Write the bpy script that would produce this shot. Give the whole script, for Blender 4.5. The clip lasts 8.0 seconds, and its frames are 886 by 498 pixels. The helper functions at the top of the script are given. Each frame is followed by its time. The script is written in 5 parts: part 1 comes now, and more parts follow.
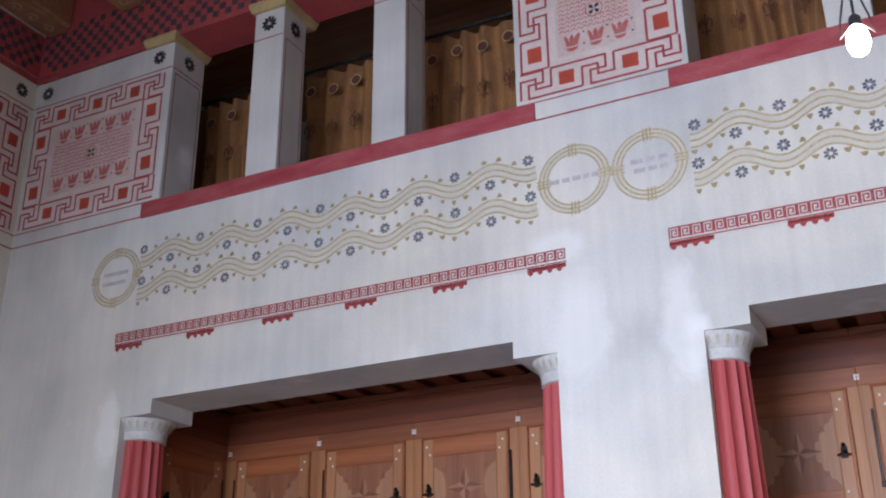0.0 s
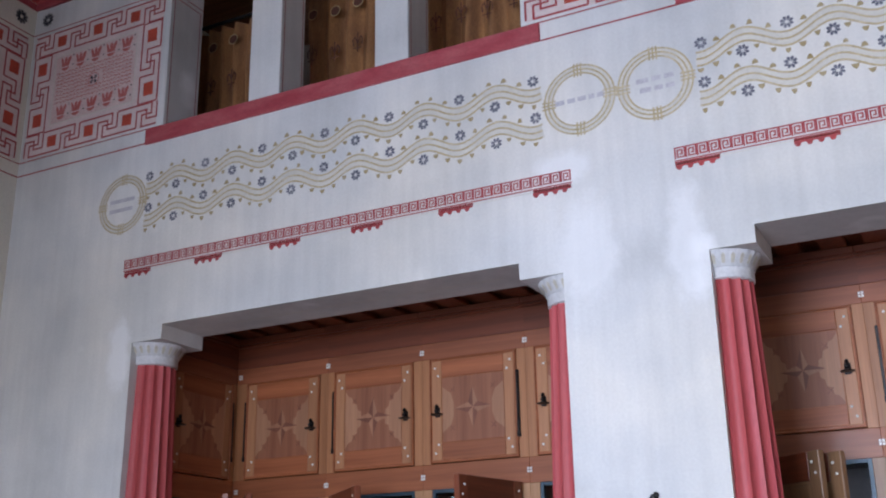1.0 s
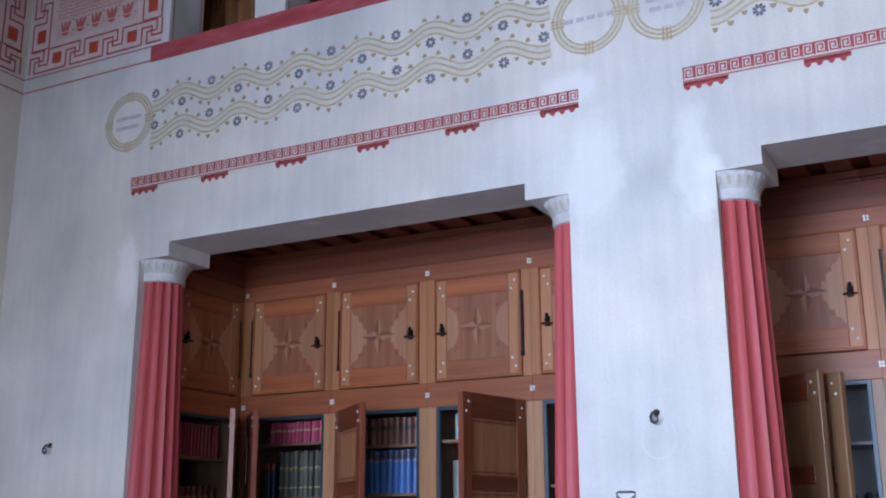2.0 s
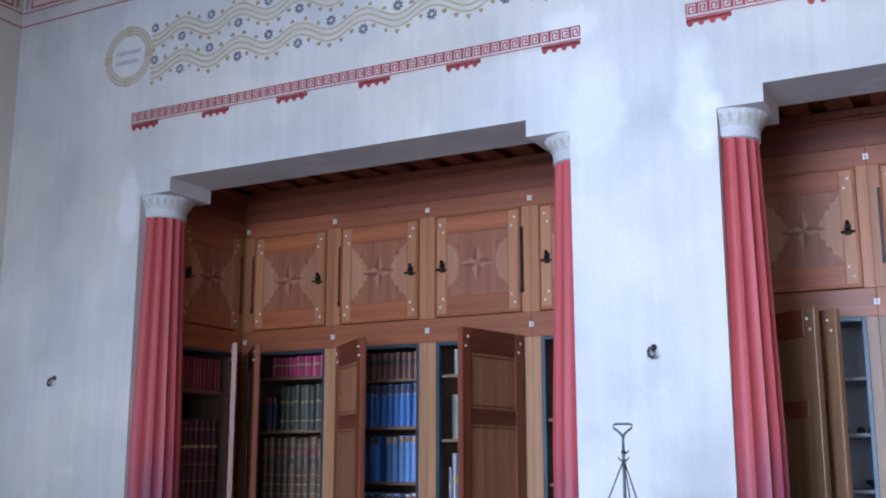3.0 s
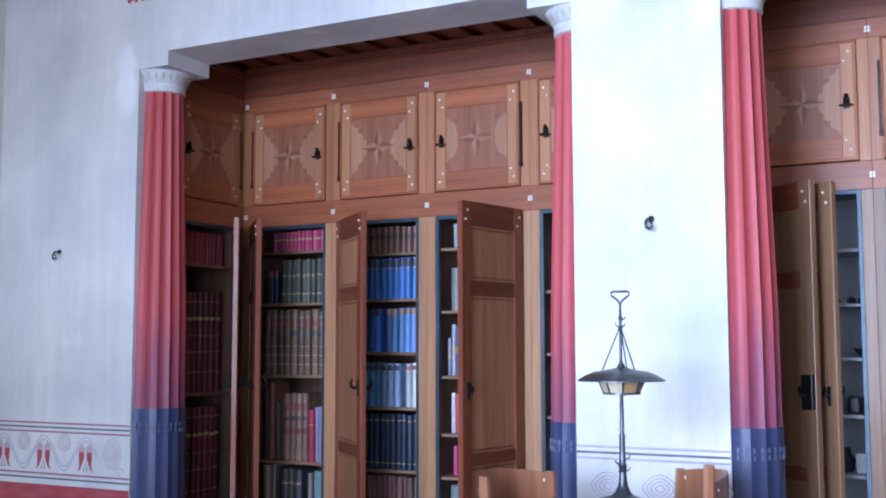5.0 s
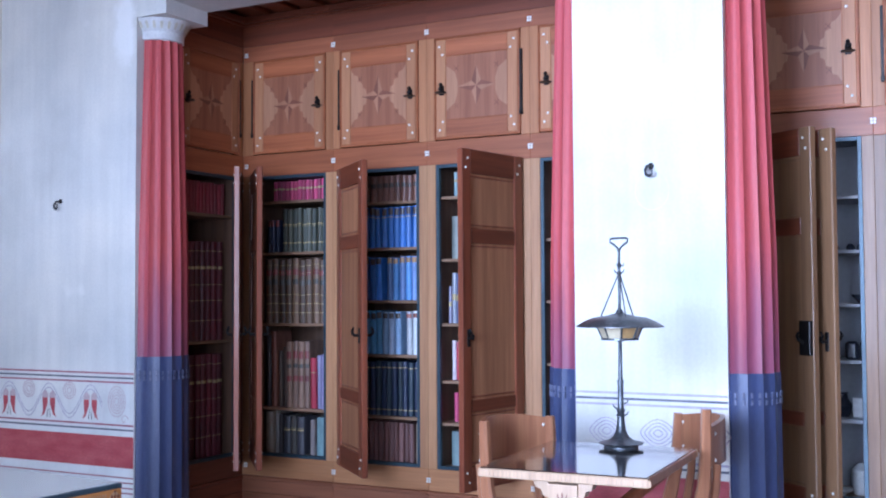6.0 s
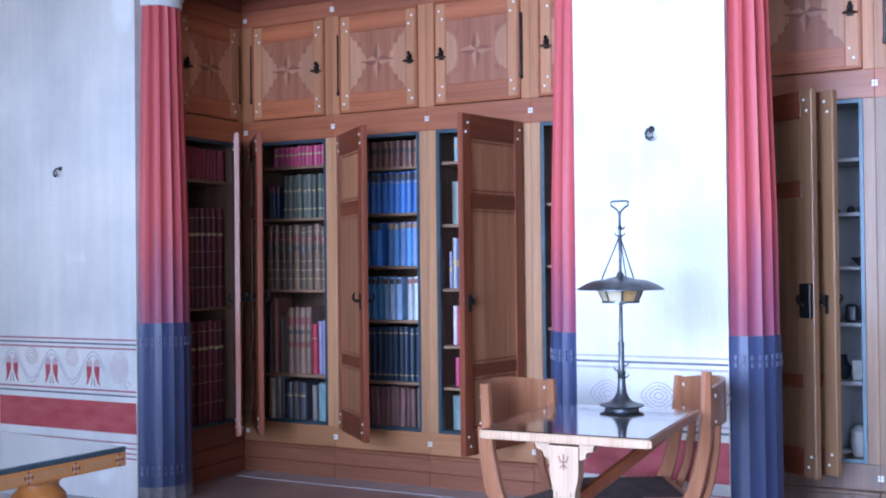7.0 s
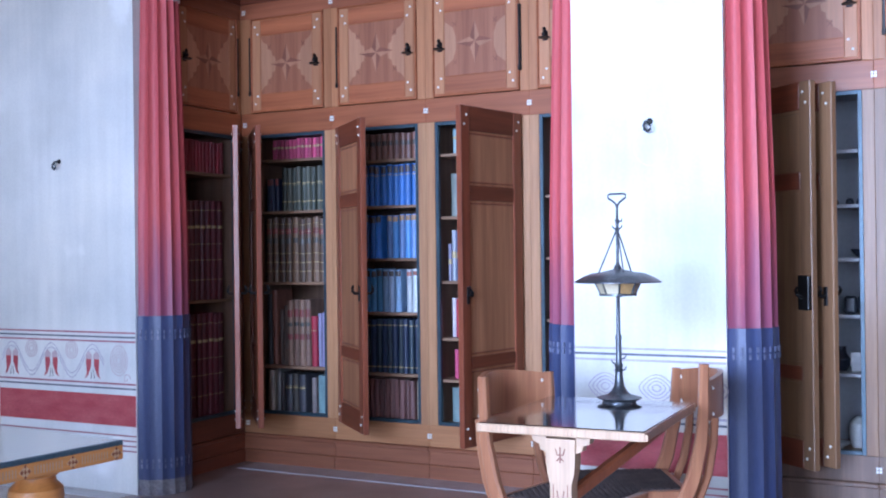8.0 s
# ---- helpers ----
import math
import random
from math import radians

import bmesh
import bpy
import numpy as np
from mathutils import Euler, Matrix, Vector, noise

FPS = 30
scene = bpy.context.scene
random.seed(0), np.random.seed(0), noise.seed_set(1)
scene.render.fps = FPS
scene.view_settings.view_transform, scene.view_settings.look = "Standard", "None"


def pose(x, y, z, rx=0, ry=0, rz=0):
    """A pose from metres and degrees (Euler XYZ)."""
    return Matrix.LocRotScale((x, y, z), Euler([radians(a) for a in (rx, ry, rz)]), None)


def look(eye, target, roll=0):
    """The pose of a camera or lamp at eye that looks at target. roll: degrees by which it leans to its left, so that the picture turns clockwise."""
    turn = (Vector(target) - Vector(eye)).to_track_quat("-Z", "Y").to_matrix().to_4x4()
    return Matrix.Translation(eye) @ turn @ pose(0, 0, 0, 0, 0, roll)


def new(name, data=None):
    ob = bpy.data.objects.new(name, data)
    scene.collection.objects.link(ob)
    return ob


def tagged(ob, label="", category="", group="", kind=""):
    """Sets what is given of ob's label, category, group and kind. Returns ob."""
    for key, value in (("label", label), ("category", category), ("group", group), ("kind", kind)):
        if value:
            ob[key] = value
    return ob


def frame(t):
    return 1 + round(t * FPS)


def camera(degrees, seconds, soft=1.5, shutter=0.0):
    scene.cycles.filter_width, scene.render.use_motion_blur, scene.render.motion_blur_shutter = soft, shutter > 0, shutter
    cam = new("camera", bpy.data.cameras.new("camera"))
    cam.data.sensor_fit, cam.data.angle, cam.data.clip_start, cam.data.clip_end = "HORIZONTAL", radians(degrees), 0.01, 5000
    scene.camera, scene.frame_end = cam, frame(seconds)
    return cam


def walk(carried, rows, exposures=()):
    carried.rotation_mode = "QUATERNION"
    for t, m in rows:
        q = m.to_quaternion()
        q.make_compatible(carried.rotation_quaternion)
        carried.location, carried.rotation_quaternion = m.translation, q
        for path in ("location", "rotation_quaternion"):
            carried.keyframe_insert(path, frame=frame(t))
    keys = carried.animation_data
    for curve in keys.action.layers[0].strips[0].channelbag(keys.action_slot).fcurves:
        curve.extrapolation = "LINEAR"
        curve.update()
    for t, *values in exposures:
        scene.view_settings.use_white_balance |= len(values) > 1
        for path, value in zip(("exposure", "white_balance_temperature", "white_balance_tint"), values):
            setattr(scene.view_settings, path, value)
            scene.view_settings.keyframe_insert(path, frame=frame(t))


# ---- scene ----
# camera
cam = camera(44.8, 8.0, soft=2.05)
PATH = [
    (0, (5.343, -4.430, 1.453), (4.511, -2.782, 2.2250), -0.4),
    (0.5, (5.345, -4.426, 1.448), (4.495, -2.759, 2.154), -0.9),
    (1, (5.346, -4.438, 1.442), (4.481, -2.752, 2.082), -0.95),
    (1.5, (5.353, -4.435, 1.420), (4.468, -2.736, 1.995), -0.4),
    (2, (5.352, -4.444, 1.410), (4.457, -2.729, 1.917), -0.3),
    (3.5, (5.357, -4.493, 1.378), (4.450, -2.744, 1.719), 0.1),
    (4, (5.357, -4.517, 1.369), (4.449, -2.757, 1.647), 0.1),
    (4.5, (5.352, -4.523, 1.352), (4.443, -2.756, 1.579), 0.0),
    (6, (5.371, -4.537, 1.331), (4.453, -2.762, 1.417), -0.3),
    (6.5, (5.369, -4.537, 1.319), (4.450, -2.761, 1.368), -0.4),
    (7, (5.369, -4.540, 1.317), (4.450, -2.764, 1.343), -0.6),
    (7.5, (5.371, -4.543, 1.325), (4.452, -2.767, 1.335), -0.6),
    (8, (5.385, -4.529, 1.325), (4.462, -2.755, 1.334), -0.7),
]
EXPOSURES = [(0.0, -0.02, 7100, 13), (2.0, -0.02, 6200, 12), (3.5, 0.26, 5950, 10), (4.5, 0.52, 5800, 12), (6.0, 0.78, 5550, 13), (8.0, 0.86, 5450, 13)]
walk(cam, [(t, look(eye, target, roll)) for t, eye, target, roll in PATH], EXPOSURES)

# ---- light: daylight through tall windows in the wall behind the camera ----
world = bpy.data.worlds.new("sky")
scene.world = world
world.use_nodes = True
wn = world.node_tree.nodes
sky = wn.new("ShaderNodeTexSky")
sky.sky_type = "NISHITA"
sky.sun_disc = False
sky.sun_elevation, sky.sun_rotation = radians(38), radians(160)
world.node_tree.links.new(sky.outputs[0], wn["Background"].inputs["Color"])
wn["Background"].inputs["Strength"].default_value = 0.12
sun = new("sun", bpy.data.lights.new("sun", "SUN"))
sun.data.energy, sun.data.angle, sun.data.color = 5.0, radians(0.5), (1.0, 0.95, 0.88)
sun.matrix_world = look((0, 0, 20), (0 - 6, 0 + 16, 20 - 34))
WINDOWS = [(0.4, 1.6), (2.1, 5.1), (5.9, 7.3)]   # openings in the south wall, x from, to
SOUTH, EAST, TOP = -7.6, 9.6, 5.74
WIN_Z = (0.55, 3.5)
for x0, x1 in WINDOWS:
    sl = new("window_daylight", bpy.data.lights.new("window_daylight", "AREA"))
    sl.data.shape, sl.data.size, sl.data.size_y = "RECTANGLE", x1 - x0, WIN_Z[1] - WIN_Z[0]
    main = x0 == WINDOWS[1][0]
    sl.data.energy, sl.data.color = (158.0 if main else 62.0 if x0 > 5 else 20.0), (0.63, 0.75, 1.0)
    sl.data.spread = radians(84 if main else 160)
    sl.matrix_world = look(((x0 + x1) / 2, SOUTH - 0.12, sum(WIN_Z) / 2), ((x0 + x1) / 2 + (1.3 if main else 0.0), 0, 1.75))


# ---- materials ----
def material(name, base, rough=0.6, vary=0.12, size=3.0, fine=60.0, stretch=(1, 1, 1), bump=0.15, metal=0.0, tint=None, rand=0.0, coat=0.0):
    """Two scales of noise over a base colour, with a fine bump. tint: the second colour of the large stains."""
    m = bpy.data.materials.new(name)
    m.use_nodes = True
    n, l = m.node_tree.nodes, m.node_tree.links
    b = n["Principled BSDF"]
    co = n.new("ShaderNodeTexCoord")
    mp = n.new("ShaderNodeMapping")
    mp.inputs["Scale"].default_value = stretch
    l.new(co.outputs["Object"], mp.inputs["Vector"])
    big, small = n.new("ShaderNodeTexNoise"), n.new("ShaderNodeTexNoise")
    big.inputs["Scale"].default_value, big.inputs["Detail"].default_value = size, 5.0
    small.inputs["Scale"].default_value, small.inputs["Detail"].default_value = fine, 4.0
    l.new(mp.outputs[0], big.inputs["Vector"])
    l.new(mp.outputs[0], small.inputs["Vector"])
    ramp = n.new("ShaderNodeValToRGB")
    t = tint or [c * (1 - 2 * vary) for c in base]
    ramp.color_ramp.elements[0].position, ramp.color_ramp.elements[1].position = 0.33, 0.67
    ramp.color_ramp.elements[0].color = (*t, 1)
    ramp.color_ramp.elements[1].color = (*base, 1)
    l.new(big.outputs[0], ramp.inputs[0])
    hs = n.new("ShaderNodeHueSaturation")
    mr = n.new("ShaderNodeMapRange")
    mr.inputs["From Min"].default_value, mr.inputs["From Max"].default_value = 0.3, 0.7
    mr.inputs["To Min"].default_value, mr.inputs["To Max"].default_value = 1 - vary, 1 + vary
    l.new(small.outputs[0], mr.inputs["Value"])
    val = mr.outputs[0]
    if rand:
        oi = n.new("ShaderNodeObjectInfo")
        m2 = n.new("ShaderNodeMapRange")
        m2.inputs["To Min"].default_value, m2.inputs["To Max"].default_value = 1 - rand, 1 + rand
        l.new(oi.outputs["Random"], m2.inputs["Value"])
        mul = n.new("ShaderNodeMath")
        mul.operation = "MULTIPLY"
        l.new(val, mul.inputs[0])
        l.new(m2.outputs[0], mul.inputs[1])
        val = mul.outputs[0]
    l.new(val, hs.inputs["Value"])
    l.new(ramp.outputs[0], hs.inputs["Color"])
    l.new(hs.outputs[0], b.inputs["Base Color"])
    b.inputs["Roughness"].default_value, b.inputs["Metallic"].default_value = rough, metal
    b.inputs["Coat Weight"].default_value = coat
    b.inputs["Coat Roughness"].default_value = 0.12
    if bump:
        bp = n.new("ShaderNodeBump")
        bp.inputs["Strength"].default_value, bp.inputs["Distance"].default_value = bump, 0.004
        l.new(small.outputs[0], bp.inputs["Height"])
        l.new(bp.outputs[0], b.inputs["Normal"])
    return m


def wood(name, base, dark, rough=0.5, along="z", coat=0.07, rand=0.12):
    s = {"x": (0.6, 14, 14), "y": (14, 0.6, 14), "z": (14, 14, 0.6)}[along]
    return material(name, base, rough, 0.1, 1.6, 9.0, s, 0.12, 0.0, dark, rand, coat)


def plaster_material():
    """Old lime plaster: grey-blue clouds, pale repaired patches, upright brush marks."""
    m = material("lime_plaster", (0.80, 0.80, 0.79), 0.85, 0.035, 1.5, 70.0, (1, 1, 1), 0.14, 0.0, (0.56, 0.565, 0.555))
    n, l = m.node_tree.nodes, m.node_tree.links
    b = n["Principled BSDF"]
    src = b.inputs["Base Color"].links[0].from_socket
    co = n.new("ShaderNodeTexCoord")
    mp = n.new("ShaderNodeMapping")
    mp.inputs["Scale"].default_value = (9, 9, 0.55)
    l.new(co.outputs["Object"], mp.inputs["Vector"])
    st = n.new("ShaderNodeTexNoise")
    st.inputs["Scale"].default_value, st.inputs["Detail"].default_value = 2.0, 7.0
    l.new(mp.outputs[0], st.inputs["Vector"])
    rp = n.new("ShaderNodeValToRGB")
    rp.color_ramp.elements[0].position, rp.color_ramp.elements[1].position = 0.36, 0.62
    rp.color_ramp.elements[0].color = (0.86, 0.86, 0.855, 1)
    rp.color_ramp.elements[1].color = (1.0, 1.0, 1.0, 1)
    l.new(st.outputs[0], rp.inputs[0])
    mx = n.new("ShaderNodeMix")
    mx.data_type, mx.blend_type = "RGBA", "MULTIPLY"
    mx.inputs["Factor"].default_value = 0.42
    l.new(src, mx.inputs["A"])
    l.new(rp.outputs[0], mx.inputs["B"])
    pn = n.new("ShaderNodeTexNoise")
    pn.inputs["Scale"].default_value, pn.inputs["Detail"].default_value = 1.9, 3.0
    l.new(co.outputs["Object"], pn.inputs["Vector"])
    pr = n.new("ShaderNodeValToRGB")
    pr.color_ramp.elements[0].position, pr.color_ramp.elements[1].position = 0.66, 0.76
    l.new(pn.outputs[0], pr.inputs[0])
    m2 = n.new("ShaderNodeMix")
    m2.data_type = "RGBA"
    m2.inputs["B"].default_value = (0.86, 0.86, 0.86, 1)
    l.new(pr.outputs[0], m2.inputs["Factor"])
    l.new(mx.outputs["Result"], m2.inputs["A"])
    last = m2.outputs["Result"]
    # broad cream-coloured clouds of old limewash
    bc = n.new("ShaderNodeTexNoise")
    bc.inputs["Scale"].default_value, bc.inputs["Detail"].default_value = 0.75, 6.0
    l.new(co.outputs["Object"], bc.inputs["Vector"])
    br = n.new("ShaderNodeMapRange")
    br.inputs["From Min"].default_value, br.inputs["From Max"].default_value = 0.46, 0.66
    br.inputs["To Max"].default_value = 0.8
    l.new(bc.outputs[0], br.inputs["Value"])
    cr = n.new("ShaderNodeMix")
    cr.data_type, cr.blend_type = "RGBA", "MULTIPLY"
    cr.inputs["B"].default_value = (0.93, 0.88, 0.80, 1)
    l.new(br.outputs[0], cr.inputs["Factor"])
    l.new(last, cr.inputs["A"])
    last = cr.outputs["Result"]
    # repaired patches of fresh white plaster beside the capitals
    wob = n.new("ShaderNodeTexNoise")
    wob.inputs["Scale"].default_value, wob.inputs["Detail"].default_value = 6.0, 9.0
    wob.inputs["Roughness"].default_value = 0.66
    l.new(co.outputs["Object"], wob.inputs["Vector"])
    for cx, cz, rx, rz in ((3.80, 2.98, 0.16, 0.30), (4.27, 2.96, 0.10, 0.30), (1.00, 2.86, 0.09, 0.26), (3.72, 3.42, 0.14, 0.10)):
        mpp = n.new("ShaderNodeMapping")
        mpp.inputs["Location"].default_value = (-cx / rx, 0, -cz / rz)
        mpp.inputs["Scale"].default_value = (1 / rx, 0, 1 / rz)
        l.new(co.outputs["Object"], mpp.inputs["Vector"])
        ln = n.new("ShaderNodeVectorMath")
        ln.operation = "LENGTH"
        l.new(mpp.outputs[0], ln.inputs[0])
        sm = n.new("ShaderNodeMath")
        sm.operation = "MULTIPLY_ADD"
        l.new(wob.outputs[0], sm.inputs[0])
        sm.inputs[1].default_value = 2.0
        l.new(ln.outputs["Value"], sm.inputs[2])
        rg = n.new("ShaderNodeMapRange")
        rg.inputs["From Min"].default_value, rg.inputs["From Max"].default_value = 1.55, 2.1
        rg.inputs["To Min"].default_value, rg.inputs["To Max"].default_value = 0.48, 0.0
        l.new(sm.outputs[0], rg.inputs["Value"])
        mm = n.new("ShaderNodeMix")
        mm.data_type = "RGBA"
        mm.inputs["B"].default_value = (0.91, 0.91, 0.91, 1)
        l.new(rg.outputs[0], mm.inputs["Factor"])
        l.new(last, mm.inputs["A"])
        last = mm.outputs["Result"]
    l.new(last, b.inputs["Base Color"])
    return m


def column_red():
    """Red paint that has worn to a bluish purple over the lower third of the shaft, in long uneven streaks."""
    m = material("column_red_paint", (0.49, 0.080, 0.090), 0.55, 0.12, 4.0, 50.0, (6, 6, 0.5), 0.15, 0.0, (0.44, 0.07, 0.07))
    n, l = m.node_tree.nodes, m.node_tree.links
    b = n["Principled BSDF"]
    src = b.inputs["Base Color"].links[0].from_socket
    geo = n.new("ShaderNodeNewGeometry")
    sep = n.new("ShaderNodeSeparateXYZ")
    l.new(geo.outputs["Position"], sep.inputs[0])
    co = n.new("ShaderNodeTexCoord")
    mp = n.new("ShaderNodeMapping")
    mp.inputs["Scale"].default_value = (16, 16, 1.2)
    l.new(co.outputs["Object"], mp.inputs["Vector"])
    nz = n.new("ShaderNodeTexNoise")
    nz.inputs["Scale"].default_value = 1.5
    l.new(mp.outputs[0], nz.inputs["Vector"])
    ad = n.new("ShaderNodeMath")
    ad.operation = "MULTIPLY_ADD"
    l.new(nz.outputs[0], ad.inputs[0])
    ad.inputs[1].default_value = -0.9
    l.new(sep.outputs["Z"], ad.inputs[2])
    rg = n.new("ShaderNodeMapRange")
    rg.inputs["From Min"].default_value, rg.inputs["From Max"].default_value = 0.62, 1.12
    rg.inputs["To Min"].default_value, rg.inputs["To Max"].default_value = 0.62, 0.0
    l.new(ad.outputs[0], rg.inputs["Value"])
    mx = n.new("ShaderNodeMix")
    mx.data_type = "RGBA"
    mx.inputs["B"].default_value = (0.11, 0.05, 0.12, 1)
    l.new(rg.outputs[0], mx.inputs["Factor"])
    l.new(src, mx.inputs["A"])
    l.new(mx.outputs["Result"], b.inputs["Base Color"])
    return m


PLASTER = plaster_material()
PLAIN_WALL = material("cream_plaster", (0.74, 0.70, 0.62), 0.9, 0.05, 1.0, 40.0, bump=0.1)
OCHRE = material("ochre_paint", (0.44, 0.35, 0.19), 0.85, 0.2, 9.0, 80.0, bump=0.05, tint=(0.56, 0.48, 0.33))
PALE_OCHRE = material("pale_ochre_paint", (0.66, 0.63, 0.56), 0.85, 0.06, 9.0, 80.0, bump=0.05)
DARK_OCHRE = material("dark_ochre_paint", (0.33, 0.25, 0.12), 0.85, 0.2, 9.0, 80.0, bump=0.05, tint=(0.42, 0.34, 0.20))
SLATE = material("slate_blue_paint", (0.085, 0.090, 0.120), 0.85, 0.25, 12.0, 90.0, bump=0.05, tint=(0.18, 0.18, 0.215))
FADED = material("faded_violet_paint", (0.47, 0.45, 0.48), 0.9, 0.12, 12.0, 90.0, bump=0.05, tint=(0.56, 0.54, 0.56))
RED = material("oxide_red_paint", (0.40, 0.055, 0.055), 0.7, 0.14, 5.0, 60.0, bump=0.08, tint=(0.32, 0.05, 0.055))
BRIGHT_RED = material("vermilion_paint", (0.55, 0.08, 0.045), 0.75, 0.12, 7.0, 70.0, bump=0.05)
PINK = material("faded_red_paint", (0.29, 0.09, 0.12), 0.85, 0.2, 9.0, 80.0, bump=0.05, tint=(0.40, 0.19, 0.22))
BLACK = material("black_paint", (0.03, 0.03, 0.04), 0.7, 0.2, 8.0, 80.0, bump=0.05)
DADO_RED = material("dado_red_paint", (0.36, 0.045, 0.06), 0.65, 0.13, 5.0, 50.0, (1, 1, 3), 0.08, 0.0, (0.45, 0.10, 0.11))
COL_RED = column_red()
COL_BLUE = material("column_blue_paint", (0.034, 0.047, 0.120), 0.42, 0.15, 4.0, 50.0, (5, 5, 0.7), 0.12, 0.0, (0.052, 0.066, 0.140))
COL_WHITE = material("column_white_paint", (0.66, 0.66, 0.66), 0.7, 0.1, 6.0, 60.0, bump=0.15)
GILT = material("capital_gilt_paint", (0.60, 0.45, 0.22), 0.6, 0.12, 6.0, 60.0, bump=0.1)
CEDAR = wood("red_cedar", (0.440, 0.142, 0.050), (0.310, 0.092, 0.031))
CEDAR_X = wood("red_cedar_rail", (0.400, 0.125, 0.047), (0.270, 0.078, 0.028), along="x")
DOOR_WOOD = wood("door_cedar", (0.265, 0.072, 0.035), (0.175, 0.045, 0.021), 0.32, coat=0.35)
DOOR_PANEL = wood("door_panel_walnut", (0.430, 0.195, 0.095), (0.310, 0.128, 0.060))
DOOR_LIGHT = wood("door_pale_cedar", (0.260, 0.140, 0.068), (0.180, 0.092, 0.044))
DARK = wood("dark_mahogany", (0.250, 0.070, 0.027), (0.160, 0.043, 0.017))
DARK_X = wood("dark_mahogany_rail", (0.215, 0.056, 0.024), (0.140, 0.036, 0.016), along="x")
PALE = wood("pale_citrus_wood", (0.490, 0.262, 0.125), (0.380, 0.182, 0.082))
STILE_UP = wood("honey_cedar_stile", (0.440, 0.190, 0.080), (0.330, 0.130, 0.052))
DOOR_STILE = wood("inlaid_door_stile", (0.450, 0.205, 0.095), (0.360, 0.150, 0.066))
TOP_RAIL = wood("top_rail_cedar", (0.330, 0.105, 0.045), (0.230, 0.068, 0.028), along="x")
BASE_RAIL = wood("pale_base_rail", (0.460, 0.220, 0.095), (0.350, 0.150, 0.060), along="x")
PLINTH = wood("plinth_cedar", (0.300, 0.110, 0.052), (0.210, 0.070, 0.033), along="x")
INLAY_LIGHT = wood("inlay_light", (0.450, 0.222, 0.120), (0.370, 0.170, 0.090))
INLAY_MID = wood("inlay_red", (0.345, 0.132, 0.066), (0.265, 0.094, 0.046))
STAR_PALE = wood("inlay_star", (0.420, 0.200, 0.110), (0.340, 0.150, 0.080))
INLAY_DARK = wood("inlay_dark", (0.225, 0.080, 0.045), (0.170, 0.058, 0.032))
SHELF = wood("shelf_wood", (0.30, 0.18, 0.11), (0.21, 0.125, 0.07), along="x")
CASE = wood("case_inner_wood", (0.20, 0.115, 0.075), (0.13, 0.075, 0.05))
CASE_GREY = material("grey_lined_case", (0.40, 0.41, 0.43), 0.7, 0.06, 3.0, 40.0, bump=0.05)
STEEL_BLUE = material("blue_steel_frame", (0.05, 0.088, 0.115), 0.4, 0.2, 6.0, 70.0, bump=0.1, metal=0.3)
IVORY = material("ivory", (0.80, 0.78, 0.72), 0.4, 0.05, 8.0, 60.0, bump=0.0)
IRON = material("blackened_bronze", (0.025, 0.022, 0.022), 0.4, 0.25, 20.0, 90.0, bump=0.1, metal=0.6)
BRONZE = material("dark_bronze_patina", (0.13, 0.14, 0.155), 0.38, 0.25, 20.0, 90.0, bump=0.12, metal=0.7)
AMBER = material("amber_horn_panel", (0.55, 0.34, 0.14), 0.3, 0.12, 10.0, 60.0, bump=0.05)
HORN = material("pale_horn_panel", (0.62, 0.53, 0.36), 0.3, 0.08, 10.0, 60.0, bump=0.05)
CHAIR_WOOD = wood("honey_walnut", (0.36, 0.155, 0.075), (0.26, 0.10, 0.05), 0.35, coat=0.3)
BLOND = wood("blond_wood", (0.50, 0.335, 0.205), (0.42, 0.27, 0.16), 0.4, coat=0.2)
ORANGE_WOOD = wood("lemonwood", (0.55, 0.235, 0.062), (0.44, 0.175, 0.042), 0.35, along="y", coat=0.3)
TABLE_TOP = material("black_polished_top", (0.035, 0.022, 0.02), 0.06, 0.2, 6.0, 50.0, bump=0.0, coat=1.0)
GREY_TOP = material("glass_covered_grey_top", (0.40, 0.42, 0.42), 0.08, 0.05, 3.0, 30.0, bump=0.0, coat=0.8)
WEAVE = material("dark_woven_cord", (0.06, 0.04, 0.035), 0.8, 0.25, 20.0, 90.0, bump=0.3)
FLOOR = material("brown_mosaic", (0.40, 0.33, 0.31), 0.22, 0.15, 2.0, 140.0, bump=0.05, tint=(0.30, 0.24, 0.22), coat=0.3)
FLOOR_PALE = material("pale_mosaic", (0.46, 0.46, 0.48), 0.25, 0.1, 4.0, 140.0, bump=0.05, coat=0.3)
CURTAIN = material("ochre_curtain", (0.42, 0.20, 0.075), 0.9, 0.2, 4.0, 60.0, (3, 3, 0.7), 0.2, 0.0, (0.25, 0.115, 0.05))
PANEL_RED = material("panel_red_paint", (0.46, 0.10, 0.09), 0.8, 0.16, 7.0, 70.0, bump=0.05, tint=(0.52, 0.17, 0.155))
SPIRAL = material("faint_spiral_paint", (0.44, 0.32, 0.34), 0.85, 0.12, 9.0, 80.0, bump=0.05, tint=(0.55, 0.44, 0.45))
PINK_GROUND = material("pink_wash", (0.74, 0.62, 0.59), 0.85, 0.08, 6.0, 70.0, bump=0.05)
FIELD_PINK = material("rose_wash", (0.62, 0.45, 0.43), 0.85, 0.12, 8.0, 70.0, bump=0.05, tint=(0.68, 0.54, 0.51))
FAINT = material("rubbed_plaster", (0.70, 0.71, 0.72), 0.9, 0.05, 6.0, 60.0, bump=0.05)
